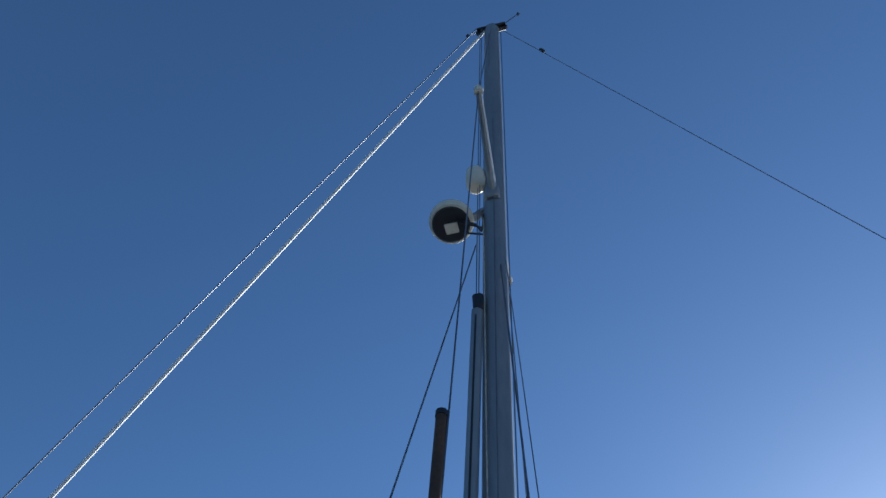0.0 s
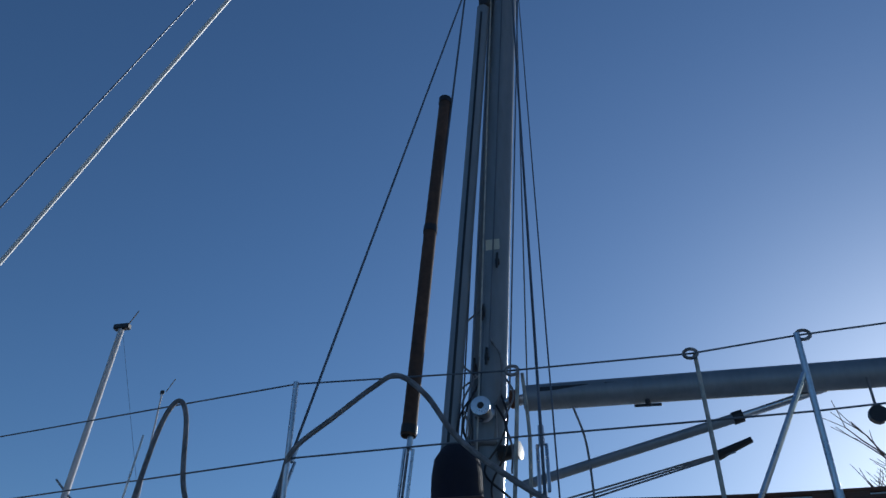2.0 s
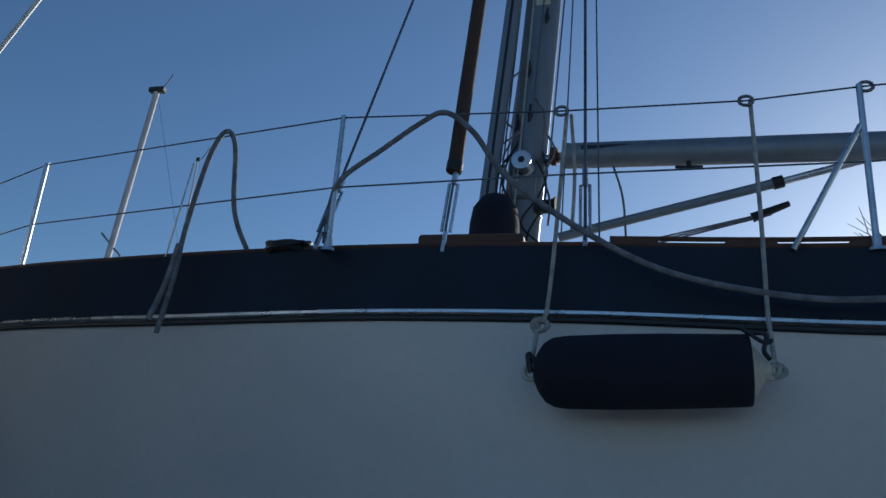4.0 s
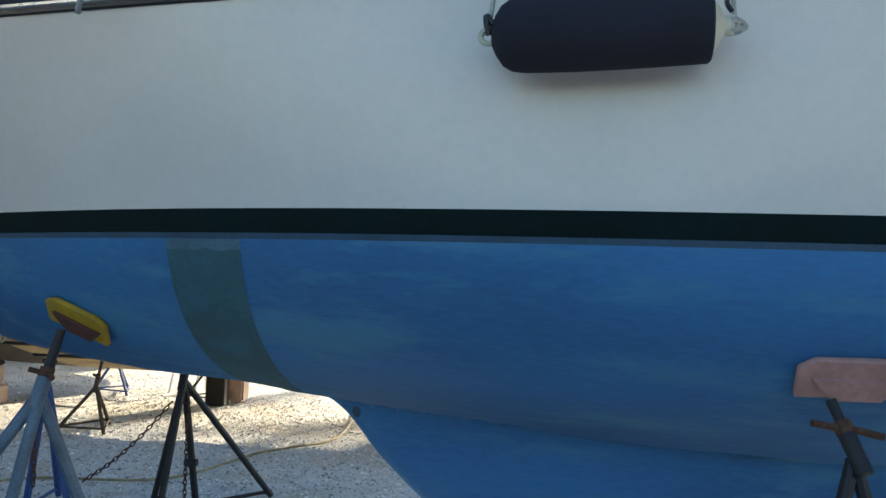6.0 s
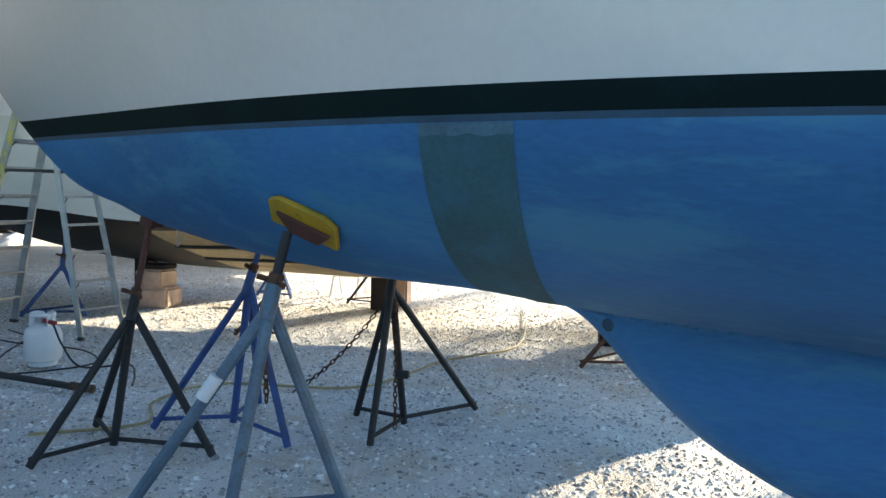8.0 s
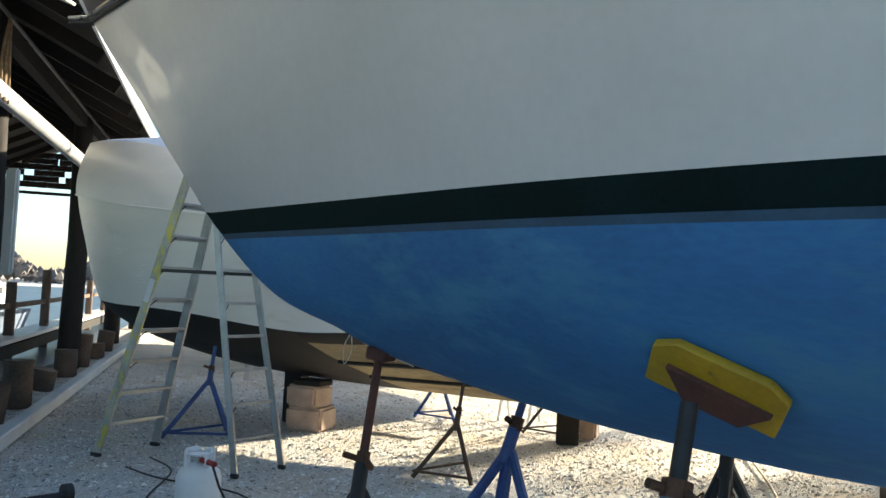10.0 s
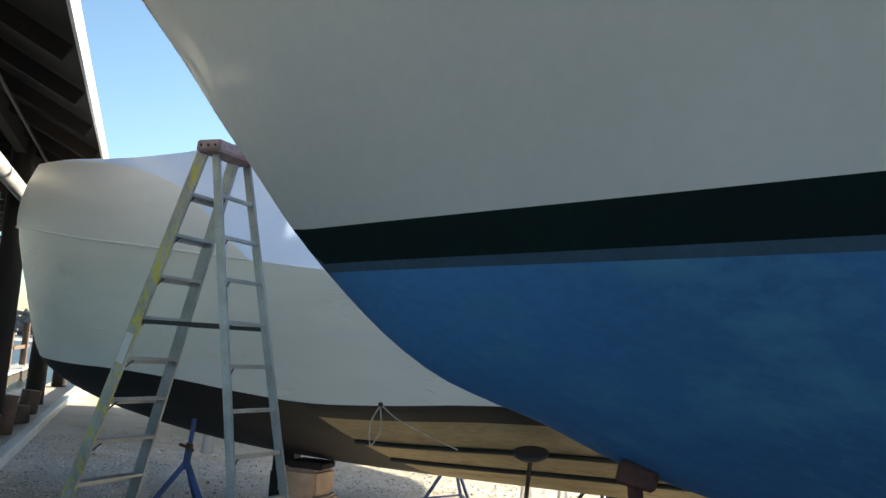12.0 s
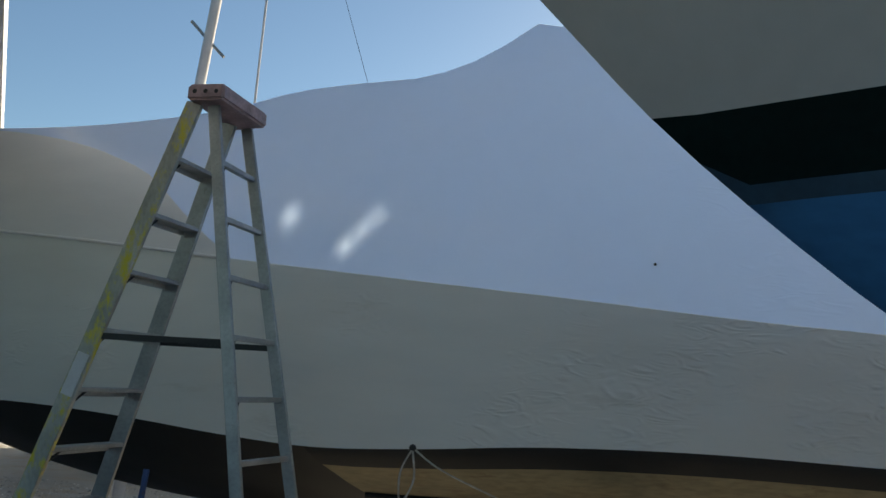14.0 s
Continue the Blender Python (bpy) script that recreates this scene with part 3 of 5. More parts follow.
HEAD = mast_at(14.72)
wire(HEAD + Vector((-0.12, 0, 0)), at_boat(-1.75, 0, 3.54), 0.022, SAIL_WHITE, "forestay", "white furling foil")
wire(HEAD + Vector((-0.22, -0.1, -0.05)), at_boat(-2.6, 0, 3.55), 0.008, WIRE, "halyard")
part("bowsprit", plank(at_boat(0.2, 0, 3.47), at_boat(-2.65, 0, 3.52), 0.24, 0.07), TEAK, boat, "teak bowsprit plank")
anchor = part("anchor", bar([at_boat(-0.9, -0.06, 3.36), at_boat(-1.62, -0.06, 3.40)], 0.022, 8), STEEL, boat, "galvanised anchor under the bowsprit")
for fluke in (-0.22, 0.12):
    part("fluke", plank(at_boat(-1.60, -0.06, 3.40), at_boat(-1.25, -0.06 + fluke, 3.26), 0.13, 0.02), PLASTIC, anchor)
wire(HEAD + Vector((0.12, 0, 0)), (5.16, 4.85, 3.2), 0.0045, WIRE, "backstay")
for s, (base, tip) in enumerate((((-0.105, 4.0, 3.2), (0.456, 4.4, 10.47)), ((0.1, 6.95, 3.2), (0.323, 6.4, 9.690)))):
    wire(base, tip, 0.0065, WIRE, "cap_shroud")
    wire(tip, mast_at(14.6, -0.06 if s == 0 else 0.06), 0.0065, WIRE, "cap_shroud")
wire((-0.693, 3.95, 3.2), mast_at(9.1, -0.07, -0.18), 0.0075, WIRE, "lower_shroud")
wire((0.527, 3.95, 3.2), mast_at(8.7, -0.07, 0.07), 0.0075, WIRE, "lower_shroud")
wire((0.585, 3.97, 3.2), mast_at(8.75, -0.07, 0.12), 0.004, WIRE, "flag_halyard")
wire((-0.5, 6.9, 3.2), mast_at(9.6, 0.07), 0.007, WIRE, "lower_shroud")
for side, fore, top, low in ((-0.1, -0.14, 14.6, 3.6), (-0.07, -0.17, 14.5, 3.9), (-0.12, 0.02, 11.6, 4.6), (-0.1, -0.09, 9.2, 3.7), (-0.05, 0.15, 14.6, 4.3)):
    wire(mast_at(top, side, fore), mast_at(low, side, fore), 0.0055, WIRE, "halyard")
wire(mast_at(9.5, -0.1, -0.1), (-0.03, 5.30, 3.3), 0.006, ROPE_W, "halyard", "pale halyard")


def turnbuckle(base, way):
    """A closed-body rigging screw with a fork at its foot."""
    way = Vector(way).normalized()
    b = Vector(base)
    ob = part("turnbuckle", bar([b + way * 0.34, b + way * 0.44], 0.014, 8), STEEL, boat, "steel rigging screw")
    side = way.cross(Vector((0, 1, 0))).normalized()
    for s in (-1, 1):
        part("turnbuckle_side", bar([b + side * s * 0.02 + way * 0.10, b + side * s * 0.02 + way * 0.34], 0.008, 6), STEEL, ob)
    part("turnbuckle_foot", bar([b, b + way * 0.10], 0.011, 8), STEEL, ob)
    return ob


turnbuckle((-0.105, 4.0, 3.17), (0.08, 0.05, 1))
turnbuckle((0.527, 3.95, 3.17), (-0.03, 0.29, 1))
turnbuckle((-0.693, 3.95, 3.17), (0.14, 0.26, 1))
cover = part("shroud_cover", bar([(-0.083, 4.02, 3.57), (-0.012, 4.075, 4.75), (0.05, 4.14, 5.77)], 0.036, 10), BROWN, boat, "long brown tube over the shroud")
for z, x, y in ((3.60, -0.081, 4.022), (4.75, -0.012, 4.075), (5.75, 0.049, 4.138)):
    part("cover_band", lathe([(0.040, -0.02), (0.040, 0.02)], (x, y, z), (0.08, 0.05, 1), 10), BLACK, cover)
# radar and dome
RADAR = Vector((-0.107, 5.44, 9.66))
radar = part("radar_scanner", lathe([(0.0, -0.10), (0.17, -0.10), (0.225, -0.075), (0.245, -0.02), (0.245, 0.03), (0.21, 0.09), (0.0, 0.12)], RADAR, (0.0, 0.3, 1), 28), PLASTIC, boat, "white radar dome")
part("radar_underside", lathe([(0.0, -0.112), (0.19, -0.112), (0.205, -0.098), (0.0, -0.098)], RADAR, (0.0, 0.3, 1), 28), BLACK, radar, "dark underside")
part("radar_plate", block((0.14, 0.13, 0.02), Matrix.Translation(RADAR + Vector((0.0, 0.0, -0.125))), 0.003), PLASTIC, radar)
part("radar_bracket", plank(RADAR + Vector((0.05, 0.02, -0.10)), mast_at(9.78, 0, -0.1), 0.09, 0.04), ALLOY, radar, "grey bracket")
for s in (-1, 1):
    part("bracket_strut", bar([RADAR + Vector((0.06, 0.08 * s, -0.11)), mast_at(9.4, 0.04 * s, -0.1)], 0.012, 6), BLACK, radar)
part("radar_cable", bar(catmull([RADAR + Vector((0.1, -0.05, -0.12)), (0.15, 5.36, 9.42), (0.22, 5.38, 9.3), (0.25, 5.39, 9.6)]), 0.012, 6), BLACK, radar)
dome = part("reflector", lathe([(0, -0.19), (0.07, -0.19), (0.105, -0.15), (0.115, 0.0), (0.105, 0.14), (0.06, 0.19), (0, 0.2)], (0.198, 5.40, 10.34), (0, 0, 1), 18), PLASTIC, boat, "white cylindrical radar reflector")
part("reflector_arm", bar([(0.198, 5.42, 10.2), mast_at(10.2)], 0.018, 6), BLACK, dome)
# masthead
head = part("masthead_plate", block((0.46, 0.13, 0.05), Matrix.Translation(HEAD + Vector((0.0, 0, 0.05))), 0.01), BLACK, mast, "black masthead fitting")
for dx in (-0.2, 0.2):
    part("sheave", lathe([(0.05, -0.02), (0.05, 0.02)], HEAD + Vector((dx, 0, 0.0)), (0, 1, 0), 12), BLACK, head)
part("wind_vane_arm", bar([HEAD + Vector((0.15, 0, 0.07)), HEAD + Vector((0.42, -0.05, 0.25))], 0.006, 5), BLACK, head)
part("wind_cup", lathe([(0, -0.03), (0.04, 0), (0, 0.03)], HEAD + Vector((0.45, -0.05, 0.27)), (1, 0, 0), 8), BLACK, head)
part("wind_vane_arm", bar([HEAD + Vector((-0.15, 0, 0.07)), HEAD + Vector((-0.36, 0, 0.0))], 0.006, 5), BLACK, head)
part("wind_cup", lathe([(0, -0.04), (0.035, 0), (0, 0.04)], HEAD + Vector((-0.38, 0, 0.0)), (1, 0, 0), 8), BLACK, head)
part("backstay_insulator", lathe([(0, -0.06), (0.025, -0.05), (0.025, 0.05), (0, 0.06)], (1.306, 5.39, 13.36), (-0.38, 0, 1), 8), BLACK, boat)
# fittings at the mast's foot
winch = part("mast_winch", lathe([(0.075, 0), (0.075, 0.02), (0.052, 0.04), (0.05, 0.12), (0.062, 0.14), (0.062, 0.155), (0.0, 0.158)], mast_at(4.22, -0.085, 0.0), (0, -1, 0), 20), STEEL, mast, "steel winch drum")
part("winch_socket", lathe([(0.022, 0), (0.02, 0.004), (0, 0.005)], mast_at(4.22, -0.2435, 0.0), (0, -1, 0), 10), BLACK, winch)
part("winch_base", block((0.16, 0.06, 0.26), Matrix.Translation(mast_at(4.15, -0.085, 0.0)), 0.015), ALLOY, mast)
second = part("mast_winch", lathe([(0.06, 0), (0.045, 0.03), (0.045, 0.10), (0.058, 0.13), (0, 0.135)], mast_at(3.98, -0.03, 0.1), (1, -0.25, 0), 16), BLACK, mast, "black winch drum")
for z, s, f in ((5.36, -0.088, 0.05), (4.95, -0.088, -0.04), (4.62, -0.088, 0.0), (4.55, -0.088, -0.08)):
    cl = part("cleat", block((0.03, 0.03, 0.05), Matrix.Translation(mast_at(z, s, f)), 0.006), BLACK, mast, "black cleat")
    part("cleat_horn", bar([mast_at(z - 0.06, s - 0.02, f), mast_at(z + 0.06, s - 0.02, f)], 0.009, 6), BLACK, cl)
part("mast_sticker", block((0.10, 0.003, 0.09), Matrix.Translation(mast_at(5.51, -0.0865, 0.01)), 0), PLASTIC, mast, "pale faded label")
for k, (z0, dx) in enumerate(((5.0, -0.10), (4.75, 0.06), (4.5, -0.12))):
    loop = catmull([mast_at(z0, -0.09, dx * 0.3), mast_at(z0 - 0.15, -0.11, dx * 1.6), mast_at(z0 - 0.4, -0.11, dx * 1.7), mast_at(z0 - 0.52, -0.1, dx * 0.6)])
    part("rope_tail", bar(loop, 0.007, 6), ROPE, mast)
rng = random.Random(5)
for k in range(7):
    z0, f0 = rng.uniform(3.9, 4.5), rng.uniform(-0.12, 0.14)
    fall = [mast_at(z0, -0.1, f0)]
    for j in range(4):
        fall.append(mast_at(z0 - 0.17 * (j + 1), -0.12 - rng.uniform(0, 0.05), f0 + rng.uniform(-0.09, 0.09)))
    part("rope_tail", bar(catmull(fall, 5), 0.007, 6), ROPE if k % 2 else BLACK, mast, "hanging line end")
part("mast_boot", lathe([(0.15, 0), (0.152, 0.3), (0.15, 0.40), (0.135, 0.5), (0.09, 0.57), (0.03, 0.60), (0, 0.602)], (-0.09, 5.15, 3.35), (0, 0, 1), 18), DARKFAB, boat, "dark cloth winch cover")
part("deck_box", block((0.52, 0.3, 0.20), Matrix.Translation((-0.05, 4.45, 3.275)), 0.012), TEAK, boat, "dark teak deck box")
for x0, x1 in ((0.5, 2.4), (-2.6, -0.9)):
    part("handrail", bar([(x0, 4.7 - 0.08 * (x0 - 0.5), 3.33), (x1, 4.7 - 0.08 * (x1 - 0.5), 3.33)], 0.02, 8), TEAK, boat, "teak handrail")
# coach roof behind the mast
roof = bmesh.new()
rows = []
for u in span(4.0, 8.6, 10):
    w = 0.85 + 0.1 * math.sin((u - 4.0) / 4.6 * 3.14)
    rows.append([roof.verts.new(at_boat(u, v * w, z)) for v, z in ((-1, 3.12), (-0.95, 3.33), (-0.6, 3.40), (0, 3.43), (0.6, 3.40), (0.95, 3.33), (1, 3.12))])
for a, b in zip(rows, rows[1:]):
    for k in range(6):
        roof.faces.new((a[k], b[k], b[k + 1], a[k + 1]))
roof.faces.new(rows[0][::-1])
roof.faces.new(rows[-1])
bmesh.ops.recalc_face_normals(roof, faces=roof.faces)
part("coach_roof", roof, DECK, boat, "pale coach roof")
# boom, strut and falls
BOOM_A, BOOM_B = Vector((0.25, 5.42, 4.325)), Vector((5.4, 4.91, 4.05))
boom_dir = (BOOM_B - BOOM_A).normalized()
boom = part("boom", profile_bar(BOOM_A + 0.05 * boom_dir, BOOM_B, 0.085, 0.07, 16), ALLOY, boat, "grey aluminium boom")
part("gooseneck", bar([mast_at(4.32, 0, 0.1), BOOM_A + 0.08 * boom_dir], 0.035, 10), STEEL, boom, "worn gooseneck")
part("gooseneck_collar", lathe([(0.06, 0), (0.06, 0.03), (0.045, 0.04)], BOOM_A + Vector((-0.04, 0, 0)), boom_dir, 14), RUST, boom)
part("boom_slot", plank(BOOM_A + Vector((0.15, -0.080, 0.016)), BOOM_A + Vector((0.45, -0.104, 0.0)), 0.03, 0.01, (0, 1, 0), 0.002), BLACK, boom)
part("boom_slot", plank(BOOM_A + Vector((0.55, -0.112, -0.005)), BOOM_A + Vector((0.82, -0.133, -0.02)), 0.035, 0.01, (0, 1, 0), 0.002), BLACK, boom)
part("boom_cleat", bar([BOOM_A + boom_dir * 0.72 + Vector((0, -0.02, -0.108)), BOOM_A + boom_dir * 0.88 + Vector((0, -0.02, -0.110))], 0.010, 6), BLACK, boom)
part("cleat_foot", bar([BOOM_A + boom_dir * 0.80 + Vector((0, -0.02, -0.07)), BOOM_A + boom_dir * 0.80 + Vector((0, -0.02, -0.11))], 0.016, 8), BLACK, boom)
part("boom_block", lathe([(0.05, -0.02), (0.05, 0.02)], BOOM_A + boom_dir * 2.0 + Vector((0, -0.06, -0.27)), (0, 1, 0), 12), BLACK, boom, "black sheet block")
part("boom_line", bar([BOOM_A + boom_dir * 2.0 + Vector((0, -0.06, -0.05)), BOOM_A + boom_dir * 2.0 + Vector((0, -0.06, -0.25))], 0.008, 6), ROPE, boom)
part("boom_line", bar(catmull([BOOM_A + boom_dir * 0.35 + Vector((0, -0.03, -0.09)), (0.66, 5.36, 3.95), (0.68, 5.35, 3.4)]), 0.007, 6), ROPE, boom)
strut = part("boom_strut", bar([(0.267, 5.40, 3.761), (1.54, 5.33, 4.059)], 0.03, 10), ALLOY, boat, "grey boom strut")
part("strut_rod", bar([(1.5, 5.333, 4.048), (2.05, 5.29, 4.18)], 0.022, 10), STEEL, strut)
part("strut_collar", lathe([(0.038, -0.03), (0.038, 0.03)], (1.54, 5.33, 4.059), (1.2, -0.1, 0.30), 12), BLACK, strut)
for k in range(3):
    part("vang_line", bar([(0.4, 5.36 + 0.02 * k, 3.58 + 0.03 * k), (1.48, 5.26 + 0.02 * k, 3.83 + 0.015 * k)], 0.006, 6), ROPE, strut)
part("vang_block", bar([(1.38, 5.28, 3.82), (1.46, 5.27, 3.85), (1.58, 5.26, 3.895)], 0.03, 8, 0.018), BLACK, strut)

# stanchions and lifelines
for x, y, low, high in ((-2.84, 4.60, 3.24, 4.0), (-0.64, 3.975, 3.17, 3.87), (1.635, 3.90, 3.12, 3.85), (-4.3, 5.34, 3.33, 4.05)):
    st = part("stanchion", bar([(x, y, low), (x, y, high)], 0.0135, 10), STEEL, boat, "stainless stanchion")
    part("stanchion_foot", lathe([(0.035, 0), (0.033, 0.015), (0.02, 0.02), (0.019, 0.06), (0.013, 0.065)], (x, y, low), (0, 0, 1), 12), STEEL, st)
part("stanchion_brace", bar([(1.625, 3.90, 3.665), (1.335, 3.9, 3.13)], 0.012, 8), STEEL, boat)
for zs in ((4.08, 3.99, 3.86, 3.79, 3.79, 3.84, 3.87), (3.68, 3.59, 3.49, 3.48, 3.485, 3.50, 3.52)):
    line = [(x, y, z) for (x, y), z in zip(((-5.2, 5.75), (-2.84, 4.60), (-0.64, 3.975), (0.42, 3.89), (1.19, 3.88), (1.635, 3.90), (4.6, 3.62)), zs)]
    part("lifeline", bar(line, 0.0045, 6), WIRE, boat, "wire lifeline")
for x, y, z in ((0.42, 3.89, 3.79), (1.19, 3.88, 3.79), (1.66, 3.90, 3.84)):
    ring = [(x + 0.028 * math.cos(a), y, z + 0.022 * math.sin(a)) for a in span(0, 6.28, 13)]
    part("hitch_knot", bar(ring, 0.008, 6), ROPE, boat, "rope hitch round the lifeline")
part("flag_staff", bar([(-1.62, 4.2, 3.2), (-1.555, 4.2, 3.757)], 0.006, 6), STEEL, boat)
coil = thing("rope_coil", (-0.9, 4.12, 3.2), "dark rope coil lying on the side deck", "rope")
part("rope_strand", bar([(-0.9 + 0.10 * math.cos(q) + 0.012 * math.sin(2.3 * q), 4.12 + 0.07 * math.sin(q), 3.20 + 0.011 * q / 6.28 * 1.6 + 0.02 * max(0, math.sin(1.7 * q))) for q in span(0, 22, 70)], 0.014, 6), BLACK, coil)

# mooring lines over the side
rope = thing("mooring_rope", (1.0, 3.75, 2.9), "grey braided rope slung over the bulwark", "rope")
part("rope_strand", bar(catmull([(-0.67, 4.0, 3.22), (-0.655, 3.98, 3.42), (-0.60, 3.96, 3.535), (-0.42, 3.95, 3.665), (-0.24, 3.94, 3.79), (-0.12, 3.93, 3.835), (0.02, 3.92, 3.72), (0.19, 3.9, 3.48), (0.51, 3.87, 3.22), (0.86, 3.84, 3.02), (1.30, 3.83, 2.92), (1.66, 3.82, 2.91), (2.3, 3.80, 2.96), (3.0, 3.78, 3.2)], 10), 0.0131, 8), ROPE, rope)
rope2 = thing("mooring_rope", (-1.4, 4.07, 2.8), "thick grey rope looped over the lifeline", "rope")
part("rope_strand", bar(catmull([(-1.475, 4.03, 2.79), (-1.45, 4.05, 3.08), (-1.44, 4.06, 3.35), (-1.40, 4.09, 3.74), (-1.335, 4.1, 3.885), (-1.28, 4.12, 3.80), (-1.24, 4.15, 3.45), (-1.13, 4.2, 3.20)], 10), 0.0131, 8), ROPE, rope2)
part("rope_strand", bar(catmull([(-1.52, 4.01, 2.85), (-1.48, 4.03, 3.02), (-1.45, 4.04, 3.24)], 6), 0.0139, 8), ROPE, rope2)

# fender
fender = thing("boat_fender", (0.73, 3.68, 2.47), "navy cloth covered fender hung level along the hull", "fender")
FA, FB = Vector((0.325, 3.80, 2.60)), Vector((1.11, 3.77, 2.622))
fd = (FB - FA).normalized()
part("fender_cover", lathe([(0.04, -0.005), (0.075, 0.01), (0.112, 0.035), (0.132, 0.07), (0.139, 0.12), (0.142, 0.3), (0.140, 0.47), (0.135, 0.65), (0.131, 0.775), (0.125, 0.782), (0.105, 0.775)], FA, fd, 28), DARKFAB, fender, "navy fleece cover with a loose edge")
part("fender_end", lathe([(0.108, 0.73), (0.10, 0.785), (0.07, 0.81), (0.04, 0.825), (0.03, 0.85), (0.0, 0.855)], FA, fd, 22), PLASTIC, fender, "white vinyl end")
part("fender_eye", bar([FA + fd * -0.02 + 0.028 * Vector((math.cos(a) * fd.x, 0, math.sin(a))) for a in span(0, 6.28, 11)], 0.011, 6), PLASTIC, fender)
part("fender_eye", bar([FA + fd * 0.85 + 0.03 * Vector((math.cos(a) * fd.x, 0, math.sin(a))) for a in span(0, 6.28, 11)], 0.012, 6), PLASTIC, fender)
part("fender_line", bar(catmull([(0.41, 3.93, 3.80), (0.385, 3.89, 3.3), (0.355, 3.86, 2.88), (0.325, 3.82, 2.78), (0.305, 3.80, 2.61)]), 0.009, 6), ROPE_W, fender, "pale fender line")
part("fender_line", bar(catmull([(1.18, 3.90, 3.80), (1.185, 3.85, 3.3), (1.185, 3.83, 2.88), (1.185, 3.79, 2.76), (1.19, 3.77, 2.64)]), 0.009, 6), ROPE_W, fender, "pale fender line")
part("fender_line", bar(catmull([(0.43, 3.93, 3.79), (0.45, 3.92, 3.5), (0.44, 3.95, 3.24)]), 0.008, 6), ROPE_W, fender)
for c, r in (((0.335, 3.83, 2.79), 0.03), ((1.195, 3.78, 2.62), 0.028)):
    c = Vector(c)
    part("line_knot", bar([c + Vector((r * math.cos(a), -0.02 + 0.012 * math.sin(2 * a), 0.8 * r * math.sin(a))) for a in span(0, 6.28, 12)], 0.012, 6), ROPE_W, fender)
part("draw_string", bar(catmull([(1.10, 3.68, 2.74), (1.15, 3.67, 2.73), (1.14, 3.66, 2.67), (1.16, 3.67, 2.64)]), 0.009, 6), BLACK, fender)
part("draw_string", bar(catmull([(1.07, 3.68, 2.755), (1.14, 3.66, 2.70), (1.17, 3.67, 2.71)]), 0.008, 6), BLACK, fender)
part("draw_string", bar(catmull([(0.33, 3.76, 2.63), (0.30, 3.75, 2.66), (0.31, 3.75, 2.59)]), 0.011, 6), BLACK, fender)
fender.location.x += 0.03


# ---------------------------------------------------------------- stands under the sailboat
def chain(parent, a, b, sag=0.0, step=0.034):
    """Interlocked links from a to b."""
    a, b = Vector(a), Vector(b)
    n = max(3, int((b - a).length / step))
    bm = bmesh.new()
    for k in range(n + 1):
        t = k / n
        c = a.lerp(b, t) - Vector((0, 0, sag * 4 * t * (1 - t)))
        way = (b - a).normalized()
        side = way.cross(Vector((0, 0, 1)) if abs(way.z) < 0.9 else Vector((1, 0, 0))).normalized()
        if k % 2:
            side = way.cross(side).normalized()
        tube(bm, [c + 0.024 * math.cos(q) * way + 0.012 * math.sin(q) * side for q in span(0, 2 * math.pi, 9)], 0.0045, 5, cap=False)
    return part("chain", bm, RUST, parent, "rusty chain")


def boat_stand(feet, hub, top, paint, label, pad=None, centre=None, screw=RUST, leg_r=0.024, group="boat stands", handle=0.065):
    """A pipe stand: three legs from a hub, bottom braces, a threaded screw with a handle, and what it bears."""
    hub, top = Vector(hub), Vector(top)
    low = Vector((sum(f[0] for f in feet) / 3, sum(f[1] for f in feet) / 3, 0.0))
    ob = thing("boat_stand", low, label, "boat stand", group)
    way = (top - hub).normalized()
    for f in feet:
        foot = Vector((f[0], f[1], ground_z(f[0], f[1]) + 0.016))
        part("leg", bar([foot, hub + Vector((0, 0, -0.03)) + 0.02 * (foot - hub).normalized()], leg_r, 8), paint, ob)
    mid = Vector((centre[0], centre[1], 0.05)) if centre else None
    if centre:
        part("post", bar([Vector((centre[0], centre[1], 0.012)), hub], leg_r * 1.05, 8), paint, ob)
        for f in feet:
            part("brace", bar([mid, Vector((f[0], f[1], 0.05))], leg_r * 0.62, 6), paint, ob)
    else:
        for p, q in zip(feet, feet[1:] + feet[:1]):
            part("brace", bar([(p[0], p[1], ground_z(*p) + 0.07), (q[0], q[1], ground_z(*q) + 0.07)], leg_r * 0.6, 6), paint, ob)
    part("collar", bar([hub - way * 0.10, hub + way * 0.06], leg_r * 1.25, 12), paint, ob)
    part("screw", bar([hub, top], leg_r * 0.8, 10), screw, ob, "rusty threaded screw")
    grip = hub + way * 0.085
    nut = part("nut", bar([grip - way * 0.025, grip + way * 0.025], leg_r * 1.35, 6), RUST, ob)
    for s in (-1, 1):
        part("nut_handle", bar([grip + Vector((0.02 * s, -0.01, 0)), grip + Vector((handle * s, -0.05, -0.02 * s))], 0.014, 8), RUST, nut)
    return ob, low


def hull_normal(u, z, side=-1):
    """The outward direction of the hull's near side."""
    p = at_boat(u, side * half_at(u, z), z)
    a = at_boat(u + 0.05, side * half_at(u + 0.05, z), z) - p
    b = at_boat(u, side * half_at(u, z + 0.05), z + 0.05) - p
    n = a.cross(b).normalized()
    return p, (n if n.y * side > 0 else -n)


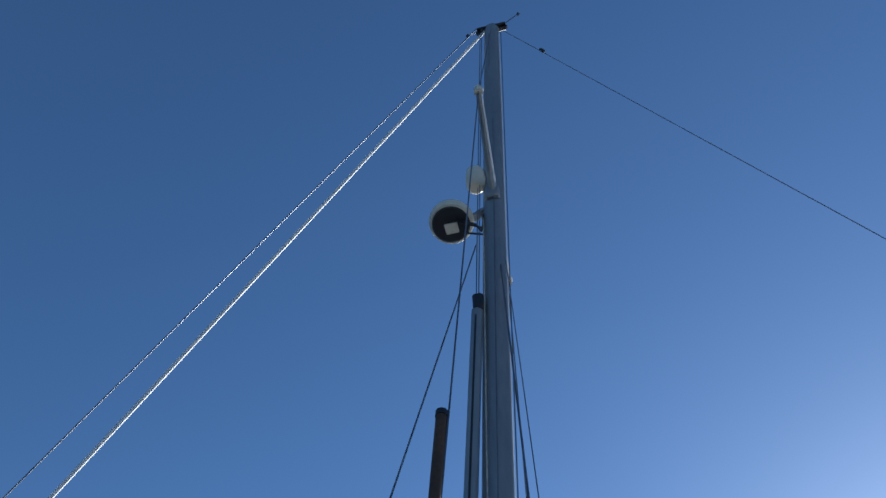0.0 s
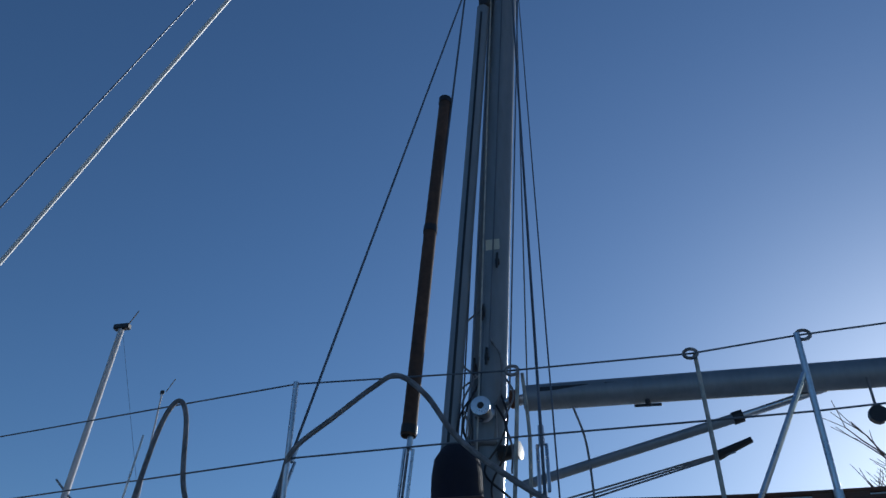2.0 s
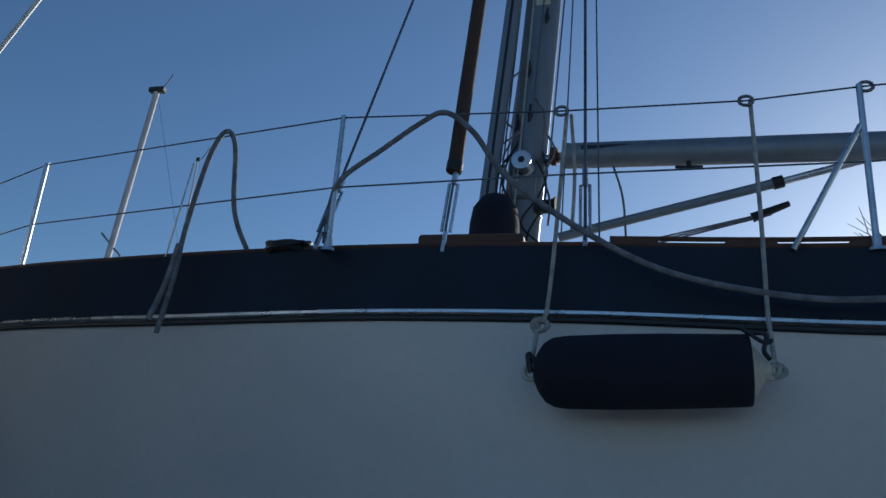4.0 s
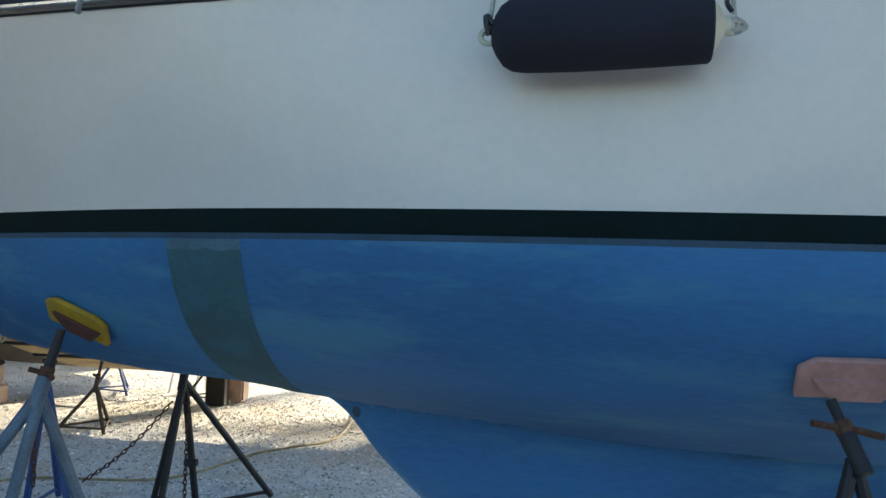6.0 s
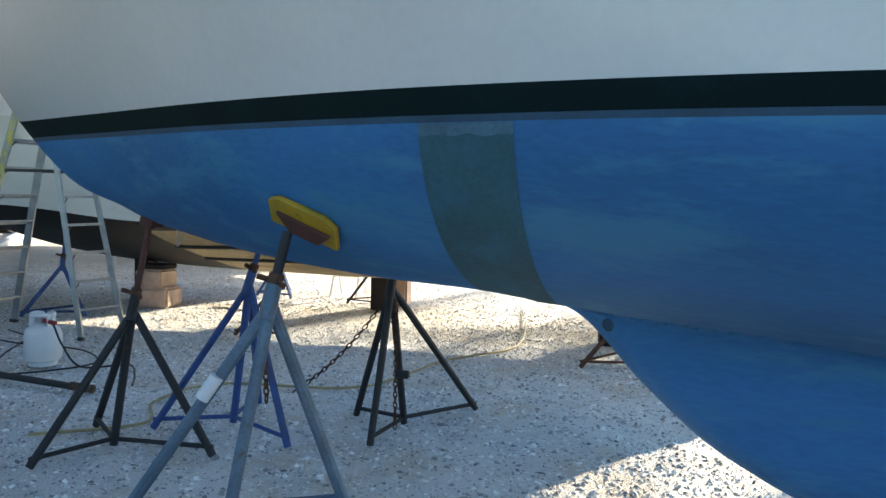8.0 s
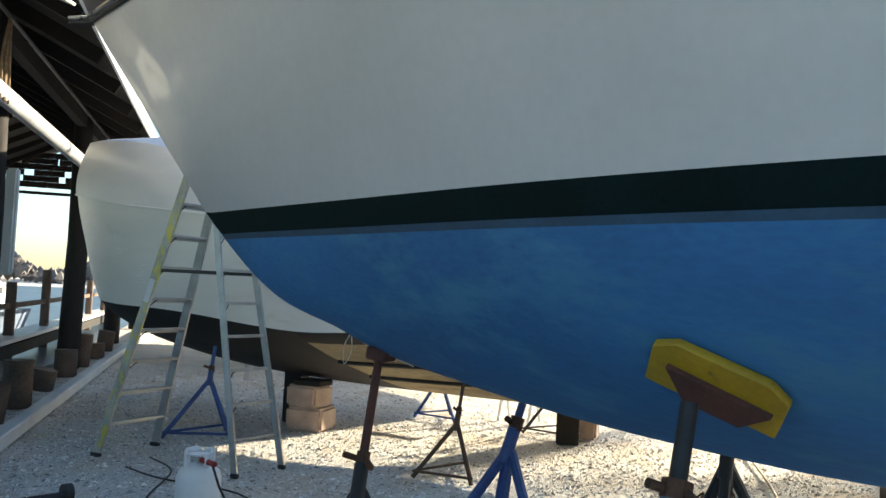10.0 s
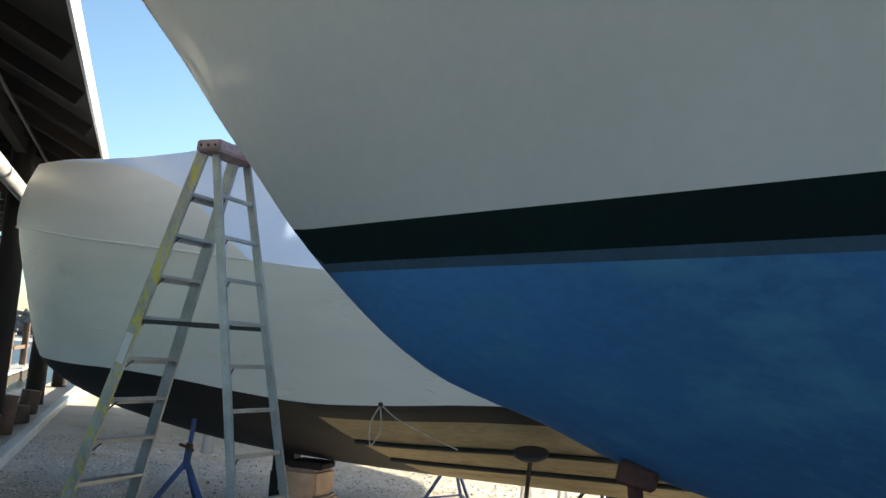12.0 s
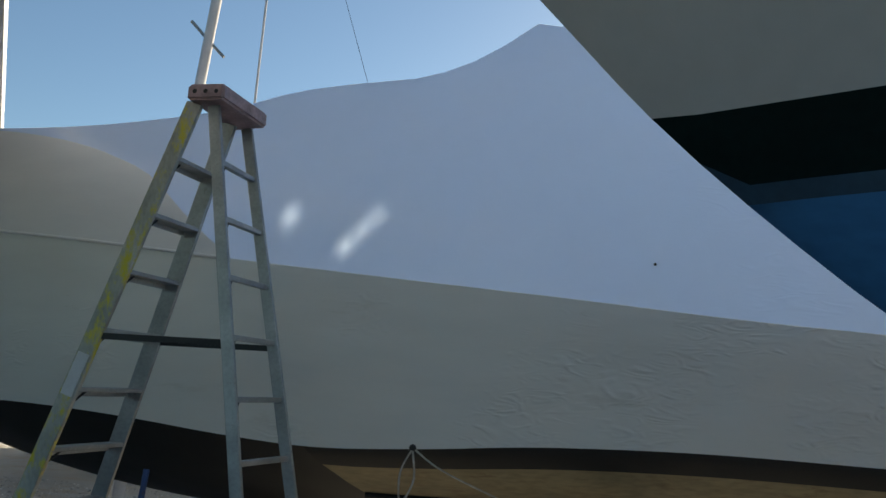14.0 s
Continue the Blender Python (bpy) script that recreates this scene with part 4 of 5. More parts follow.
def pad_on_hull(ob, u, z, wide, high, thick, mats, turn=0.0, side=-1, chamfer=0.06):
    """A board lying against the hull, with cut corners and a lower wedge."""
    p, n = hull_normal(u, z, side)
    x = AFT - n * AFT.dot(n)
    x.normalize()
    y = n.cross(x).normalized()
    if y.z < 0:
        y = -y
    x, y = math.cos(turn) * x + math.sin(turn) * y, math.cos(turn) * y - math.sin(turn) * x
    bm = bmesh.new()
    w, h = wide / 2, high / 2
    outline = [(-w + chamfer, h), (w - chamfer, h), (w, h - chamfer * 0.7), (w, -h), (-w, -h), (-w, h - chamfer * 0.7)]
    rings = []
    for d in (0.004, 0.004 + thick):
        rings.append([bm.verts.new(p + n * d + a * x + b * y) for a, b in outline])
    k = len(outline)
    for i in range(k):
        bm.faces.new((rings[0][i], rings[0][(i + 1) % k], rings[1][(i + 1) % k], rings[1][i]))
    bm.faces.new(rings[1])
    bm.faces.new(rings[0][::-1])
    bmesh.ops.recalc_face_normals(bm, faces=bm.faces)
    bmesh.ops.bevel(bm, geom=bm.edges[:], offset=0.004, segments=1, affect="EDGES")
    board = part("pad", bm, mats[0], ob, "worn painted plywood pad")
    bm = bmesh.new()
    face = [(-w * 0.72, h * 0.12), (w * 0.85, 0.0), (w * 0.5, -h * 0.97), (-w * 0.35, -h * 0.97)]
    rings = [[bm.verts.new(p + n * d + a * x + b * y) for a, b in face] for d in (0.004 + thick, 0.022 + thick)]
    for i in range(4):
        bm.faces.new((rings[0][i], rings[0][(i + 1) % 4], rings[1][(i + 1) % 4], rings[1][i]))
    bm.faces.new(rings[1])
    bmesh.ops.recalc_face_normals(bm, faces=bm.faces)
    part("pad_plate", bm, mats[1], board, "oxide red backing plate")
    return p, n


# a dark smudge where the keel joins the hull
p, n = hull_normal(3.98, 0.94)
part("paint_smudge", lathe([(0.034, 0.0), (0.030, 0.0035), (0.0, 0.004)], p, n, 14), LINE, boat, "dark blue smudge")
# the near stand with the yellow pad
p, n = hull_normal(2.63, 1.47)
near_stand, low = boat_stand([(-1.70, 4.99), (-2.05, 4.42), (-2.60, 4.40)], (-1.93, 4.62, 1.08), p + n * 0.06 - Vector((0, 0, 0.06)), STAND_G, "grey-blue steel boat stand with a worn yellow pad", leg_r=0.03, screw=STAND_K)
pad_on_hull(near_stand, 2.68, 1.44, 0.37, 0.19, 0.03, (YELLOW, REDWOOD), -0.30)
part("tape", bar([(-2.14, 4.516, 0.725), (-2.20, 4.486, 0.625)], 0.034, 10), WHITE, near_stand, "strip of white tape")
# the black stand under the bow
p, n = hull_normal(1.12, 1.42)
bow_stand, low = boat_stand([(-3.555, 4.933), (-2.74, 5.471), (-3.78, 5.76)], (-3.25, 5.43, 0.86), at_boat(1.12, -0.05, 1.33), STAND_K, "black rusty boat stand bearing the bow", centre=(-3.377, 5.412), screw=REDWOOD)
part("pad", block((0.10, 0.12, 0.06), Matrix.Translation(at_boat(1.13, -0.05, 1.345)) @ pose(0, 0, 0, 0, 10, 0), 0.01), REDWOOD, bow_stand, "dark wooden pad")
# the blue stand and the black stand at the far bilge
blue_stand, low = boat_stand([(-3.408, 5.845), (-2.405, 5.771), (-3.08, 6.66)], (-2.80, 6.0, 0.98), (-2.75, 6.05, 1.20), STAND_B, "blue painted steel boat stand", centre=(-2.963, 6.088), screw=STAND_B, handle=0.03)
part("pad", block((0.16, 0.16, 0.04), Matrix.Translation((-2.74, 6.06, 1.215)) @ pose(0, 0, 0, 15, 5, 0), 0.008), STAND_K, blue_stand)
black_stand, low = boat_stand([(-2.28, 6.58), (-1.938, 5.95), (-1.517, 6.99)], (-1.89, 6.16, 1.0), (-1.88, 6.2, 1.18), STAND_K, "black steel boat stand at the bilge", centre=(-1.89, 6.47))
part("pad", block((0.24, 0.2, 0.05), Matrix.Translation((-1.88, 6.22, 1.2)) @ pose(0, 0, 0, 20, 0, 0), 0.008), STAND_K, black_stand)
chain(black_stand, (-1.87, 6.2, 0.85), (-1.87, 6.22, 0.06))
part("clamp", block((0.09, 0.05, 0.05), Matrix.Translation((-1.80, 6.14, 0.42)), 0.008), STAND_K, black_stand)
chain(near_stand, (-2.42, 5.9, 0.32), (-2.0, 6.2, 0.8), 0.05)
chain(near_stand, (-1.98, 4.66, 0.95), (-1.98, 4.68, 0.6))
# the stand with the pink pad, further aft
p, n = hull_normal(6.24, 1.33)
pink_stand, low = boat_stand([(1.42, 3.88), (2.08, 4.0), (1.70, 4.72)], (1.74, 4.08, 1.10), p + n * 0.05 - Vector((0, 0, 0.03)), STAND_K, "black steel boat stand with a faded pink pad", leg_r=0.027, screw=STAND_K, handle=0.13)
pad_on_hull(pink_stand, 6.32, 1.37, 0.42, 0.19, 0.03, (PINKWOOD, PINKWOOD), 0.0)
part("tie_rod", bar([(1.62, 4.35, 0.42), (1.05, 5.12, 0.03)], 0.016, 8), STAND_K, pink_stand, "dark tie bar")

# timber under the keel
keel_block = thing("keel_block", at_boat(5.3, 0, -0.2), "brown plank on dark timber under the keel", "timber block")
part("timber", block((0.33, 0.34, 0.022), Matrix.Translation(at_boat(5.27, -0.03, 0.046)) @ pose(0, 0, 0, 0, 0, -4.6), 0.006), STAND_O, keel_block, "worn brown plank")
part("timber", block((0.24, 0.32, 0.26), Matrix.Translation(at_boat(5.32, -0.03, -0.096)) @ pose(0, 0, 0, 0, 0, -4.6), 0.012), TIMBER, keel_block, "dark sleeper")
keel_aft = thing("keel_block", at_boat(8.0, 0, -0.2), "dark sleepers under the after keel", "timber block")
part("timber", block((0.36, 0.6, 0.27), Matrix.Translation(at_boat(8.0, 0, -0.066)), 0.012), TIMBER, keel_aft)


# ---------------------------------------------------------------- step ladder
def step_ladder():
    ob = thing("step_ladder", (-6.4, 8.35, 0), "tall worn aluminium step ladder standing open", "ladder")
    front = (((-6.445, 8.16, 2.85), (-7.33, 8.09, 0.02)), ((-6.405, 8.47, 2.85), (-7.26, 8.755, 0.02)))
    back = (((-6.36, 8.19, 2.85), (-5.84, 8.115, 0.02)), ((-6.34, 8.55, 2.85), (-5.715, 8.615, 0.02)))
    for k, (a, b) in enumerate(front):
        out = Vector((0, 1, 0))
        rail = part("front_rail", plank(a, b, 0.028, 0.085, Vector((1, 0, 0.3)), 0.004), ALU_Y if k == 0 else ALU, ob, "rail with worn yellow paint" if k == 0 else "dull rail")
        part("rail_foot", block((0.10, 0.05, 0.04), Matrix.Translation(b), 0.008), BLACK, rail, "rubber foot")
    part("rail_label", plank(Vector(front[0][0]).lerp(front[0][1], 0.44) + Vector((0, -0.017, 0)), Vector(front[0][0]).lerp(front[0][1], 0.51) + Vector((0, -0.017, 0)), 0.004, 0.06, Vector((1, 0, 0.3)), 0), WHITE, ob, "pale label")
    for a, b in back:
        rail = part("back_rail", plank(a, b, 0.026, 0.06, Vector((1, 0, -0.15)), 0.004), ALU, ob)
        part("rail_foot", block((0.07, 0.045, 0.04), Matrix.Translation(b), 0.008), BLACK, rail)
    for k in range(1, 10):
        t = k / 10
        a, b = (Vector(r[0]).lerp(r[1], t) for r in front)
        step = part("step", plank(a, b, 0.085, 0.022, (0, 0, 1), 0.003), ALU, ob, "ribbed tread")
        part("step_lip", plank(a + Vector((-0.04, 0, -0.018)), b + Vector((-0.04, 0, -0.018)), 0.006, 0.035, (0, 0, 1), 0), ALU, step)
        if k < 8:
            part("step_brace", bar([a.lerp(b, 0.22) + Vector((0, 0, -0.01)), a + Vector((-0.03, 0.01, -0.1))], 0.006, 5), BLACK, step)
        a, b = (Vector(r[0]).lerp(r[1], t) for r in back)
        rung = part("back_rung", plank(a, b, 0.034, 0.026, (0, 0, 1), 0.003), ALU, ob)
        if k < 9:
            part("rung_brace", bar([a + Vector((0.005, 0.02, -0.012)), a + Vector((0.0, 0.09, -0.012)), a + Vector((0.02, 0.0, -0.10))], 0.006, 5), BLACK, rung)
    cap = bmesh.new()
    rings = [[cap.verts.new((x, y, z)) for x, y in ((-6.465, 8.10), (-6.27, 8.09), (-6.225, 8.54), (-6.435, 8.59))] for z in (2.85, 2.93)]
    for i in range(4):
        cap.faces.new((rings[0][i], rings[0][(i + 1) % 4], rings[1][(i + 1) % 4], rings[1][i]))
    cap.faces.new(rings[1])
    cap.faces.new(rings[0][::-1])
    bmesh.ops.recalc_face_normals(cap, faces=cap.faces)
    bmesh.ops.bevel(cap, geom=cap.edges[:], offset=0.012, segments=2, affect="EDGES")
    top = part("cap", cap, CAPRED, ob, "faded reddish top cap")
    for dx in (-0.07, 0.0, 0.07):
        part("cap_hole", lathe([(0.012, 0), (0.01, 0.002)], (-6.365 + dx * 0.8, 8.093, 2.89), (0, -1, 0), 8), BLACK, top)
    for (fa, fb), (ba, bb) in zip(front, back):
        part("spreader_bar", plank(Vector(fa).lerp(fb, 0.41), Vector(ba).lerp(bb, 0.41), 0.008, 0.03, (0, 0, 1), 0.001), BLACK, ob, "black locking bar")
    return ob


step_ladder()


# ---------------------------------------------------------------- small things on the gravel
def propane_tank(at):
    ob = thing("propane_tank", at, "white propane cylinder standing on the gravel", "gas cylinder")
    a = Vector(at)
    part("body", lathe([(0.11, 0.03), (0.14, 0.05), (0.153, 0.09), (0.153, 0.26), (0.14, 0.31), (0.10, 0.345), (0.03, 0.36), (0, 0.36)], a, (0, 0, 1), 28), TANKW, ob)
    part("foot_ring", lathe([(0.115, 0.0), (0.118, 0.05), (0.108, 0.05), (0.105, 0.0)], a, (0, 0, 1), 24), TANKW, ob)
    bm = bmesh.new()
    for s in range(3):
        pts = [a + Vector((0.095 * math.cos(q), 0.095 * math.sin(q), 0.44)) for q in span(s * 2.09 + 0.2, s * 2.09 + 1.75, 7)]
        tube(bm, [pts[0] - Vector((0, 0, 0.1))] + pts + [pts[-1] - Vector((0, 0, 0.1))], 0.012, 6, squash=2.0)
    part("collar", bm, TANKW, ob, "white guard collar")
    valve = part("valve", lathe([(0.02, 0.35), (0.02, 0.40), (0.03, 0.405), (0.03, 0.425), (0, 0.43)], a, (0, 0, 1), 10), STEEL, ob)
    part("regulator", bar([a + Vector((0.03, -0.02, 0.39)), a + Vector((0.17, -0.05, 0.38))], 0.02, 8), REDP, ob, "red connector")
    return ob


propane_tank((-5.39, 7.10, 0))
gas_hose = solo("gas_hose", bar(catmull([(-5.23, 7.04, 0.37), (-5.12, 7.02, 0.2), (-5.0, 7.1, 0.012), (-4.7, 7.32, 0.012), (-4.4, 7.0, 0.012), (-4.2, 6.7, 0.012)]), 0.009, 6), BLACK, "black rubber gas hose lying on the gravel", "hose")
solo("power_cable", bar(catmull([(-6.9, 8.3, 0.012), (-6.4, 8.0, 0.012), (-6.0, 7.3, 0.012), (-5.6, 6.75, 0.012), (-5.3, 6.7, 0.012), (-5.0, 7.25, 0.012), (-5.5, 7.7, 0.012), (-6.3, 7.75, 0.012), (-6.8, 7.9, 0.012)]), 0.008, 6), BLACK, "black power cable looped on the gravel", "cable")
solo("garden_hose", bar(catmull([(-3.99, 5.4, 0.012), (-3.49, 5.86, 0.012), (-3.75, 6.35, 0.012), (-3.6, 7.0, 0.012), (-2.54, 7.3, 0.012), (-2.2, 8.5, 0.012), (-2.0, 8.85, 0.012), (-1.68, 9.7, 0.012), (-2.1, 12.5, 0.012)]), 0.011, 6), HOSEY, "yellow hose winding over the gravel", "hose")
push = thing("tow_bar", (-5.2, 6.5, 0), "long black steel bar lying on the gravel", "steel bar")
part("shaft", bar([(-6.28, 6.66, 0.05), (-4.2, 6.40, 0.035)], 0.028, 10), BLACK, push)
part("cross_piece", bar([(-6.36, 6.50, 0.05), (-6.2, 6.84, 0.06)], 0.035, 10), BLACK, push)
part("wheel", lathe([(0.03, -0.03), (0.07, -0.03), (0.07, 0.03), (0.03, 0.03)], (-6.22, 6.86, 0.07), (0.4, 1, 0), 16), BLACK, push, "small rubber wheel")
part("sleeve", bar([(-4.42, 6.43, 0.04), (-4.2, 6.40, 0.04)], 0.034, 10), STAND_O, push, "worn brown sleeve")
push.location.x -= 0.12


# ---------------------------------------------------------------- the wrapped motor boat
WRAP_Y, WRAP_END = 10.7, 1.8
wrap_half = curve_of([(0, 0.0), (0.12, 0.35), (0.4, 0.68), (1.0, 1.05), (2.0, 1.34), (4.0, 1.46), (7, 1.48), (12, 1.35)])
wrap_top = curve_of([(-10.3, 3.30), (-9.2, 3.225), (-8.45, 3.20), (-7.95, 3.225), (-7.55, 3.28), (-7.05, 3.385), (-6.65, 3.515), (-6.1, 3.585), (-5.75, 3.615), (-5.39, 3.74), (-5.16, 3.89), (-4.99, 4.01), (-4.84, 3.955), (-4.63, 3.985), (-3.0, 4.05), (-1.0, 3.75), (1.9, 3.4)])
wrap_seam = curve_of([(-10.3, 2.66), (-9.25, 2.52), (-8.55, 2.42), (-7.75, 2.345), (-6.95, 2.27), (-6.15, 2.20), (-5.35, 2.135), (-4.65, 2.08), (-3.85, 2.01), (-2.9, 1.95), (1.9, 1.8)])
wrap_foot = curve_of([(-10.3, 1.33), (-9.07, 1.29), (-8.42, 1.285), (-7.72, 1.25), (-7.12, 1.19), (-6.62, 1.155), (-5.92, 1.185), (-5.17, 1.245), (-4.3, 1.275), (-3.3, 1.265), (1.9, 1.2)])


def lean_in(q):
    """How far the sides lean in at the top: the bow stands nearly upright."""
    f = min(1.0, max(0.0, (q - 0.8) / 3.0))
    return 0.10 + 0.40 * f * f * (3 - 2 * f)


def wrap_station(x0, z):
    """Where the stem stands at a height."""
    return curve_of([(0.5, -9.0), (1.2, -9.78), (2.0, -10.08), (2.74, -10.25), (3.5, -10.12), (4.2, -10.0)])(z)


def wrap_band(low, high, levels, inward, sides=(-1, 1), start=0.0):
    bm = bmesh.new()
    for side in sides:
        rows = []
        for q in np.concatenate([np.linspace(0, 1, 12) ** 1.8 * 1.2, np.linspace(1.4, 10.6, 50)]).tolist():
            if q < start:
                continue
            row = []
            for k in range(levels + 1):
                t = k / levels
                xx = -10.2 + q
                z = low(xx) + (high(xx) - low(xx)) * t
                x = wrap_station(0, z) + q
                w = max(0.0, wrap_half(q) - inward(t, q))
                crease = 0.012 * noise.noise((x * 0.9, z * 2.2, side)) + 0.006 * noise.noise((x * 3, z * 6, side))
                row.append(bm.verts.new((x, WRAP_Y + side * (w + crease * (1 if q > 0.1 else 0)), z)))
            rows.append(row)
        for a, b in zip(rows, rows[1:]):
            for k in range(levels):
                f = (a[k], b[k], b[k + 1], a[k + 1])
                bm.faces.new(f if side < 0 else f[::-1])
    bmesh.ops.remove_doubles(bm, verts=bm.verts, dist=0.004)
    return bm


wrapped = thing("wrapped_motor_boat", (-4.5, 10.7, 0.5), "motor boat in white shrink wrap with a tan bottom, on blocks", "motor boat")
upper = wrap_band(wrap_seam, wrap_top, 12, lambda t, q: 0.02 + lean_in(q) * t ** 2.2)
bow_edge = curve_of([(-10.3, 3.29), (-9.6, 3.24), (-9.2, 3.205), (-8.5, 3.15), (-8.0, 3.06), (-7.6, 2.94), (-7.2, 2.75), (-6.9, 2.45), (-6.7, 2.26)])
bow_q = [0.0, 0.03, 0.08, 0.16, 0.3, 0.5, 0.8, 1.1] + span(1.4, 3.5, 16)
solid = bmesh.new()
for side in (-1, 1):
    rows = []
    for q in bow_q:
        xx = -10.2 + q
        row = []
        for t in span(0, 1, 9):
            z = wrap_seam(xx) + (bow_edge(xx) - wrap_seam(xx)) * t
            k = (z - wrap_seam(xx)) / (wrap_top(xx) - wrap_seam(xx))
            w = max(0.0, wrap_half(q) + 0.012 - lean_in(q) * k ** 2.2)
            row.append(solid.verts.new((wrap_station(0, z) + q - 0.02, WRAP_Y + side * w, z)))
        rows.append(row)
    for a, b in zip(rows, rows[1:]):
        for k in range(8):
            f = (a[k], b[k], b[k + 1], a[k + 1])
            solid.faces.new(f if side < 0 else f[::-1])
bmesh.ops.remove_doubles(solid, verts=solid.verts, dist=0.003)
part("bow_hull", solid, BOWBAND, wrapped, "smooth tan-white bow band above the seam")
fold = [(wrap_station(0, wrap_seam(-10.2 + q)) + q - 0.02, WRAP_Y - wrap_half(q) - 0.014, wrap_seam(-10.2 + q)) for q in bow_q]
part("seam_fold", bar(fold, 0.010, 6), BOWBAND, wrapped, "taped fold along the bow seam")
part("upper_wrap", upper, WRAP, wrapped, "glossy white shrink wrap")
part("lower_wrap", wrap_band(wrap_foot, wrap_seam, 12, lambda t, q: 0.10 * (1 - t) ** 1.5), WRAP_LOW, wrapped, "dusty greyish lower wrap with wrinkles")


def wrap_roof():
    bm = bmesh.new()
    rows = []
    for q in np.concatenate([np.linspace(0, 1, 8) ** 1.8 * 1.2, np.linspace(1.4, 10.6, 50)]).tolist():
        z = wrap_top(-10.2 + q)
        x = wrap_station(0, z) + q
        w = max(0.0, wrap_half(q) - 0.02 - lean_in(q))
        rows.append([bm.verts.new((x, WRAP_Y + s * w, z + 0.16 * min(1.0, q / 3) * (1 - abs(s) ** 1.5))) for s in span(-1, 1, 7)])
    for a, b in zip(rows, rows[1:]):
        for k in range(6):
            bm.faces.new((a[k], b[k], b[k + 1], a[k + 1]))
    bmesh.ops.remove_doubles(bm, verts=bm.verts, dist=0.004)
    bmesh.ops.recalc_face_normals(bm, faces=bm.faces)
    return bm


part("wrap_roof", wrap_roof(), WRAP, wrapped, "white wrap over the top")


def vee_bottom(a, b, start, stop):
    """A strip of the bottom between two fractions from the wrap's foot (0) to the keel (1)."""
    bm = bmesh.new()
    for side in (-1, 1):
        rows = []
        for q in span(start, stop, 40):
            foot = wrap_foot(-10.2 + q)
            keel = 0.50 + 0.55 * math.exp(-q / 1.0)
            row = []
            for t in span(a, b, 7):
                w = max(0.0, wrap_half(q) - 0.10) * (1 - t) ** 0.8
                z = foot + (keel - foot) * t ** 0.75
                row.append(bm.verts.new((wrap_station(0, z) + q, WRAP_Y + side * w, z)))
            rows.append(row)
        for p, r in zip(rows, rows[1:]):
            for k in range(6):
                f = (p[k], r[k], r[k + 1], p[k + 1])
                bm.faces.new(f[::-1] if side < 0 else f)
    bmesh.ops.remove_doubles(bm, verts=bm.verts, dist=0.003)
    return bm


# the bow's bottom is coloured black for the shade beneath it
part("bow_bottom", vee_bottom(0.0, 1.0, 0.05, 3.6), DARKHULL, wrapped, "fore bottom coloured black for shade")
part("chine_band", vee_bottom(0.0, 0.09, 3.6, 10.6), DARKHULL, wrapped, "loose black lower edge")
part("aft_bottom", vee_bottom(0.09, 1.0, 3.6, 10.6), TANHULL, wrapped, "tan brown bottom")
for t in (0.35, 0.62):
    pts = []
    for q in span(3.6, 10.6, 30):
        foot, keel = wrap_foot(-10.2 + q), 0.50 + 0.55 * math.exp(-q)
        z = foot + (keel - foot) * t ** 0.75
        pts.append((wrap_station(0, z) + q, WRAP_Y - (wrap_half(q) - 0.10) * (1 - t) ** 0.8 - 0.01, z - 0.01))
    part("spray_rail", bar(pts, 0.02, 6), DARKHULL, wrapped, "dark spray rail")
stern = bmesh.new()
outline = []
for side in (-1, 1):
    col = []
    q, xx = 10.6, 0.4
    foot, keel = wrap_foot(xx), 0.50
    for t in span(1, 0, 5):
        col.append((side * (wrap_half(q) - 0.10) * (1 - t) ** 0.8, foot + (keel - foot) * t ** 0.75))
    for t in span(0, 1, 5):
        col.append((side * (wrap_half(q) - 0.02 - 0.5 * t ** 2.2), wrap_seam(xx) + (wrap_top(xx) - wrap_seam(xx)) * t))
    outline += col if side < 0 else col[::-1]
stern.faces.new([stern.verts.new((wrap_station(0, z) + 10.6, WRAP_Y + y, z)) for y, z in outline])
bmesh.ops.remove_doubles(stern, verts=stern.verts, dist=0.002)
part("wrapped_stern", stern, WRAP_LOW, wrapped, "wrapped flat stern")
part("wrap_scuff", lathe([(0, -0.02), (0.012, 0), (0, 0.02)], (-4.14, 9.245, 2.3), (0, -1, 0), 8), BLACK, wrapped)
tie_at = Vector((-5.47, 9.30, 1.195))
part("tie_knot", lathe([(0, -0.02), (0.022, 0), (0, 0.02)], tie_at, (0, -1, 0), 8), BLACK, wrapped)
for pts in ([tie_at, tie_at + Vector((-0.06, -0.02, -0.14)), tie_at + Vector((-0.05, -0.02, -0.3)), tie_at + Vector((0.02, -0.02, -0.18)), tie_at], [tie_at, tie_at + Vector((0.18, 0.03, -0.12)), tie_at + Vector((0.55, 0.25, -0.3))]):
    part("tie_string", bar(catmull(pts), 0.006, 5), ROPE_W, wrapped, "white tie string")


def block_pile(at, sizes, label, top_wood=True):
    ob = thing("block_pile", at, label, "block pile", "block piles")
    z = at[2]
    rng = random.Random(at[0])
    for w, d, h, m in sizes:
        part("block", block((w, d, h), Matrix.Translation((at[0] + rng.uniform(-0.03, 0.03), at[1] + rng.uniform(-0.03, 0.03), z + h / 2)) @ pose(0, 0, 0, 0, 0, rng.uniform(-8, 14)), 0.03 if m is CONCRETE else 0.012, segments=2), m, ob)
        z += h
    return ob


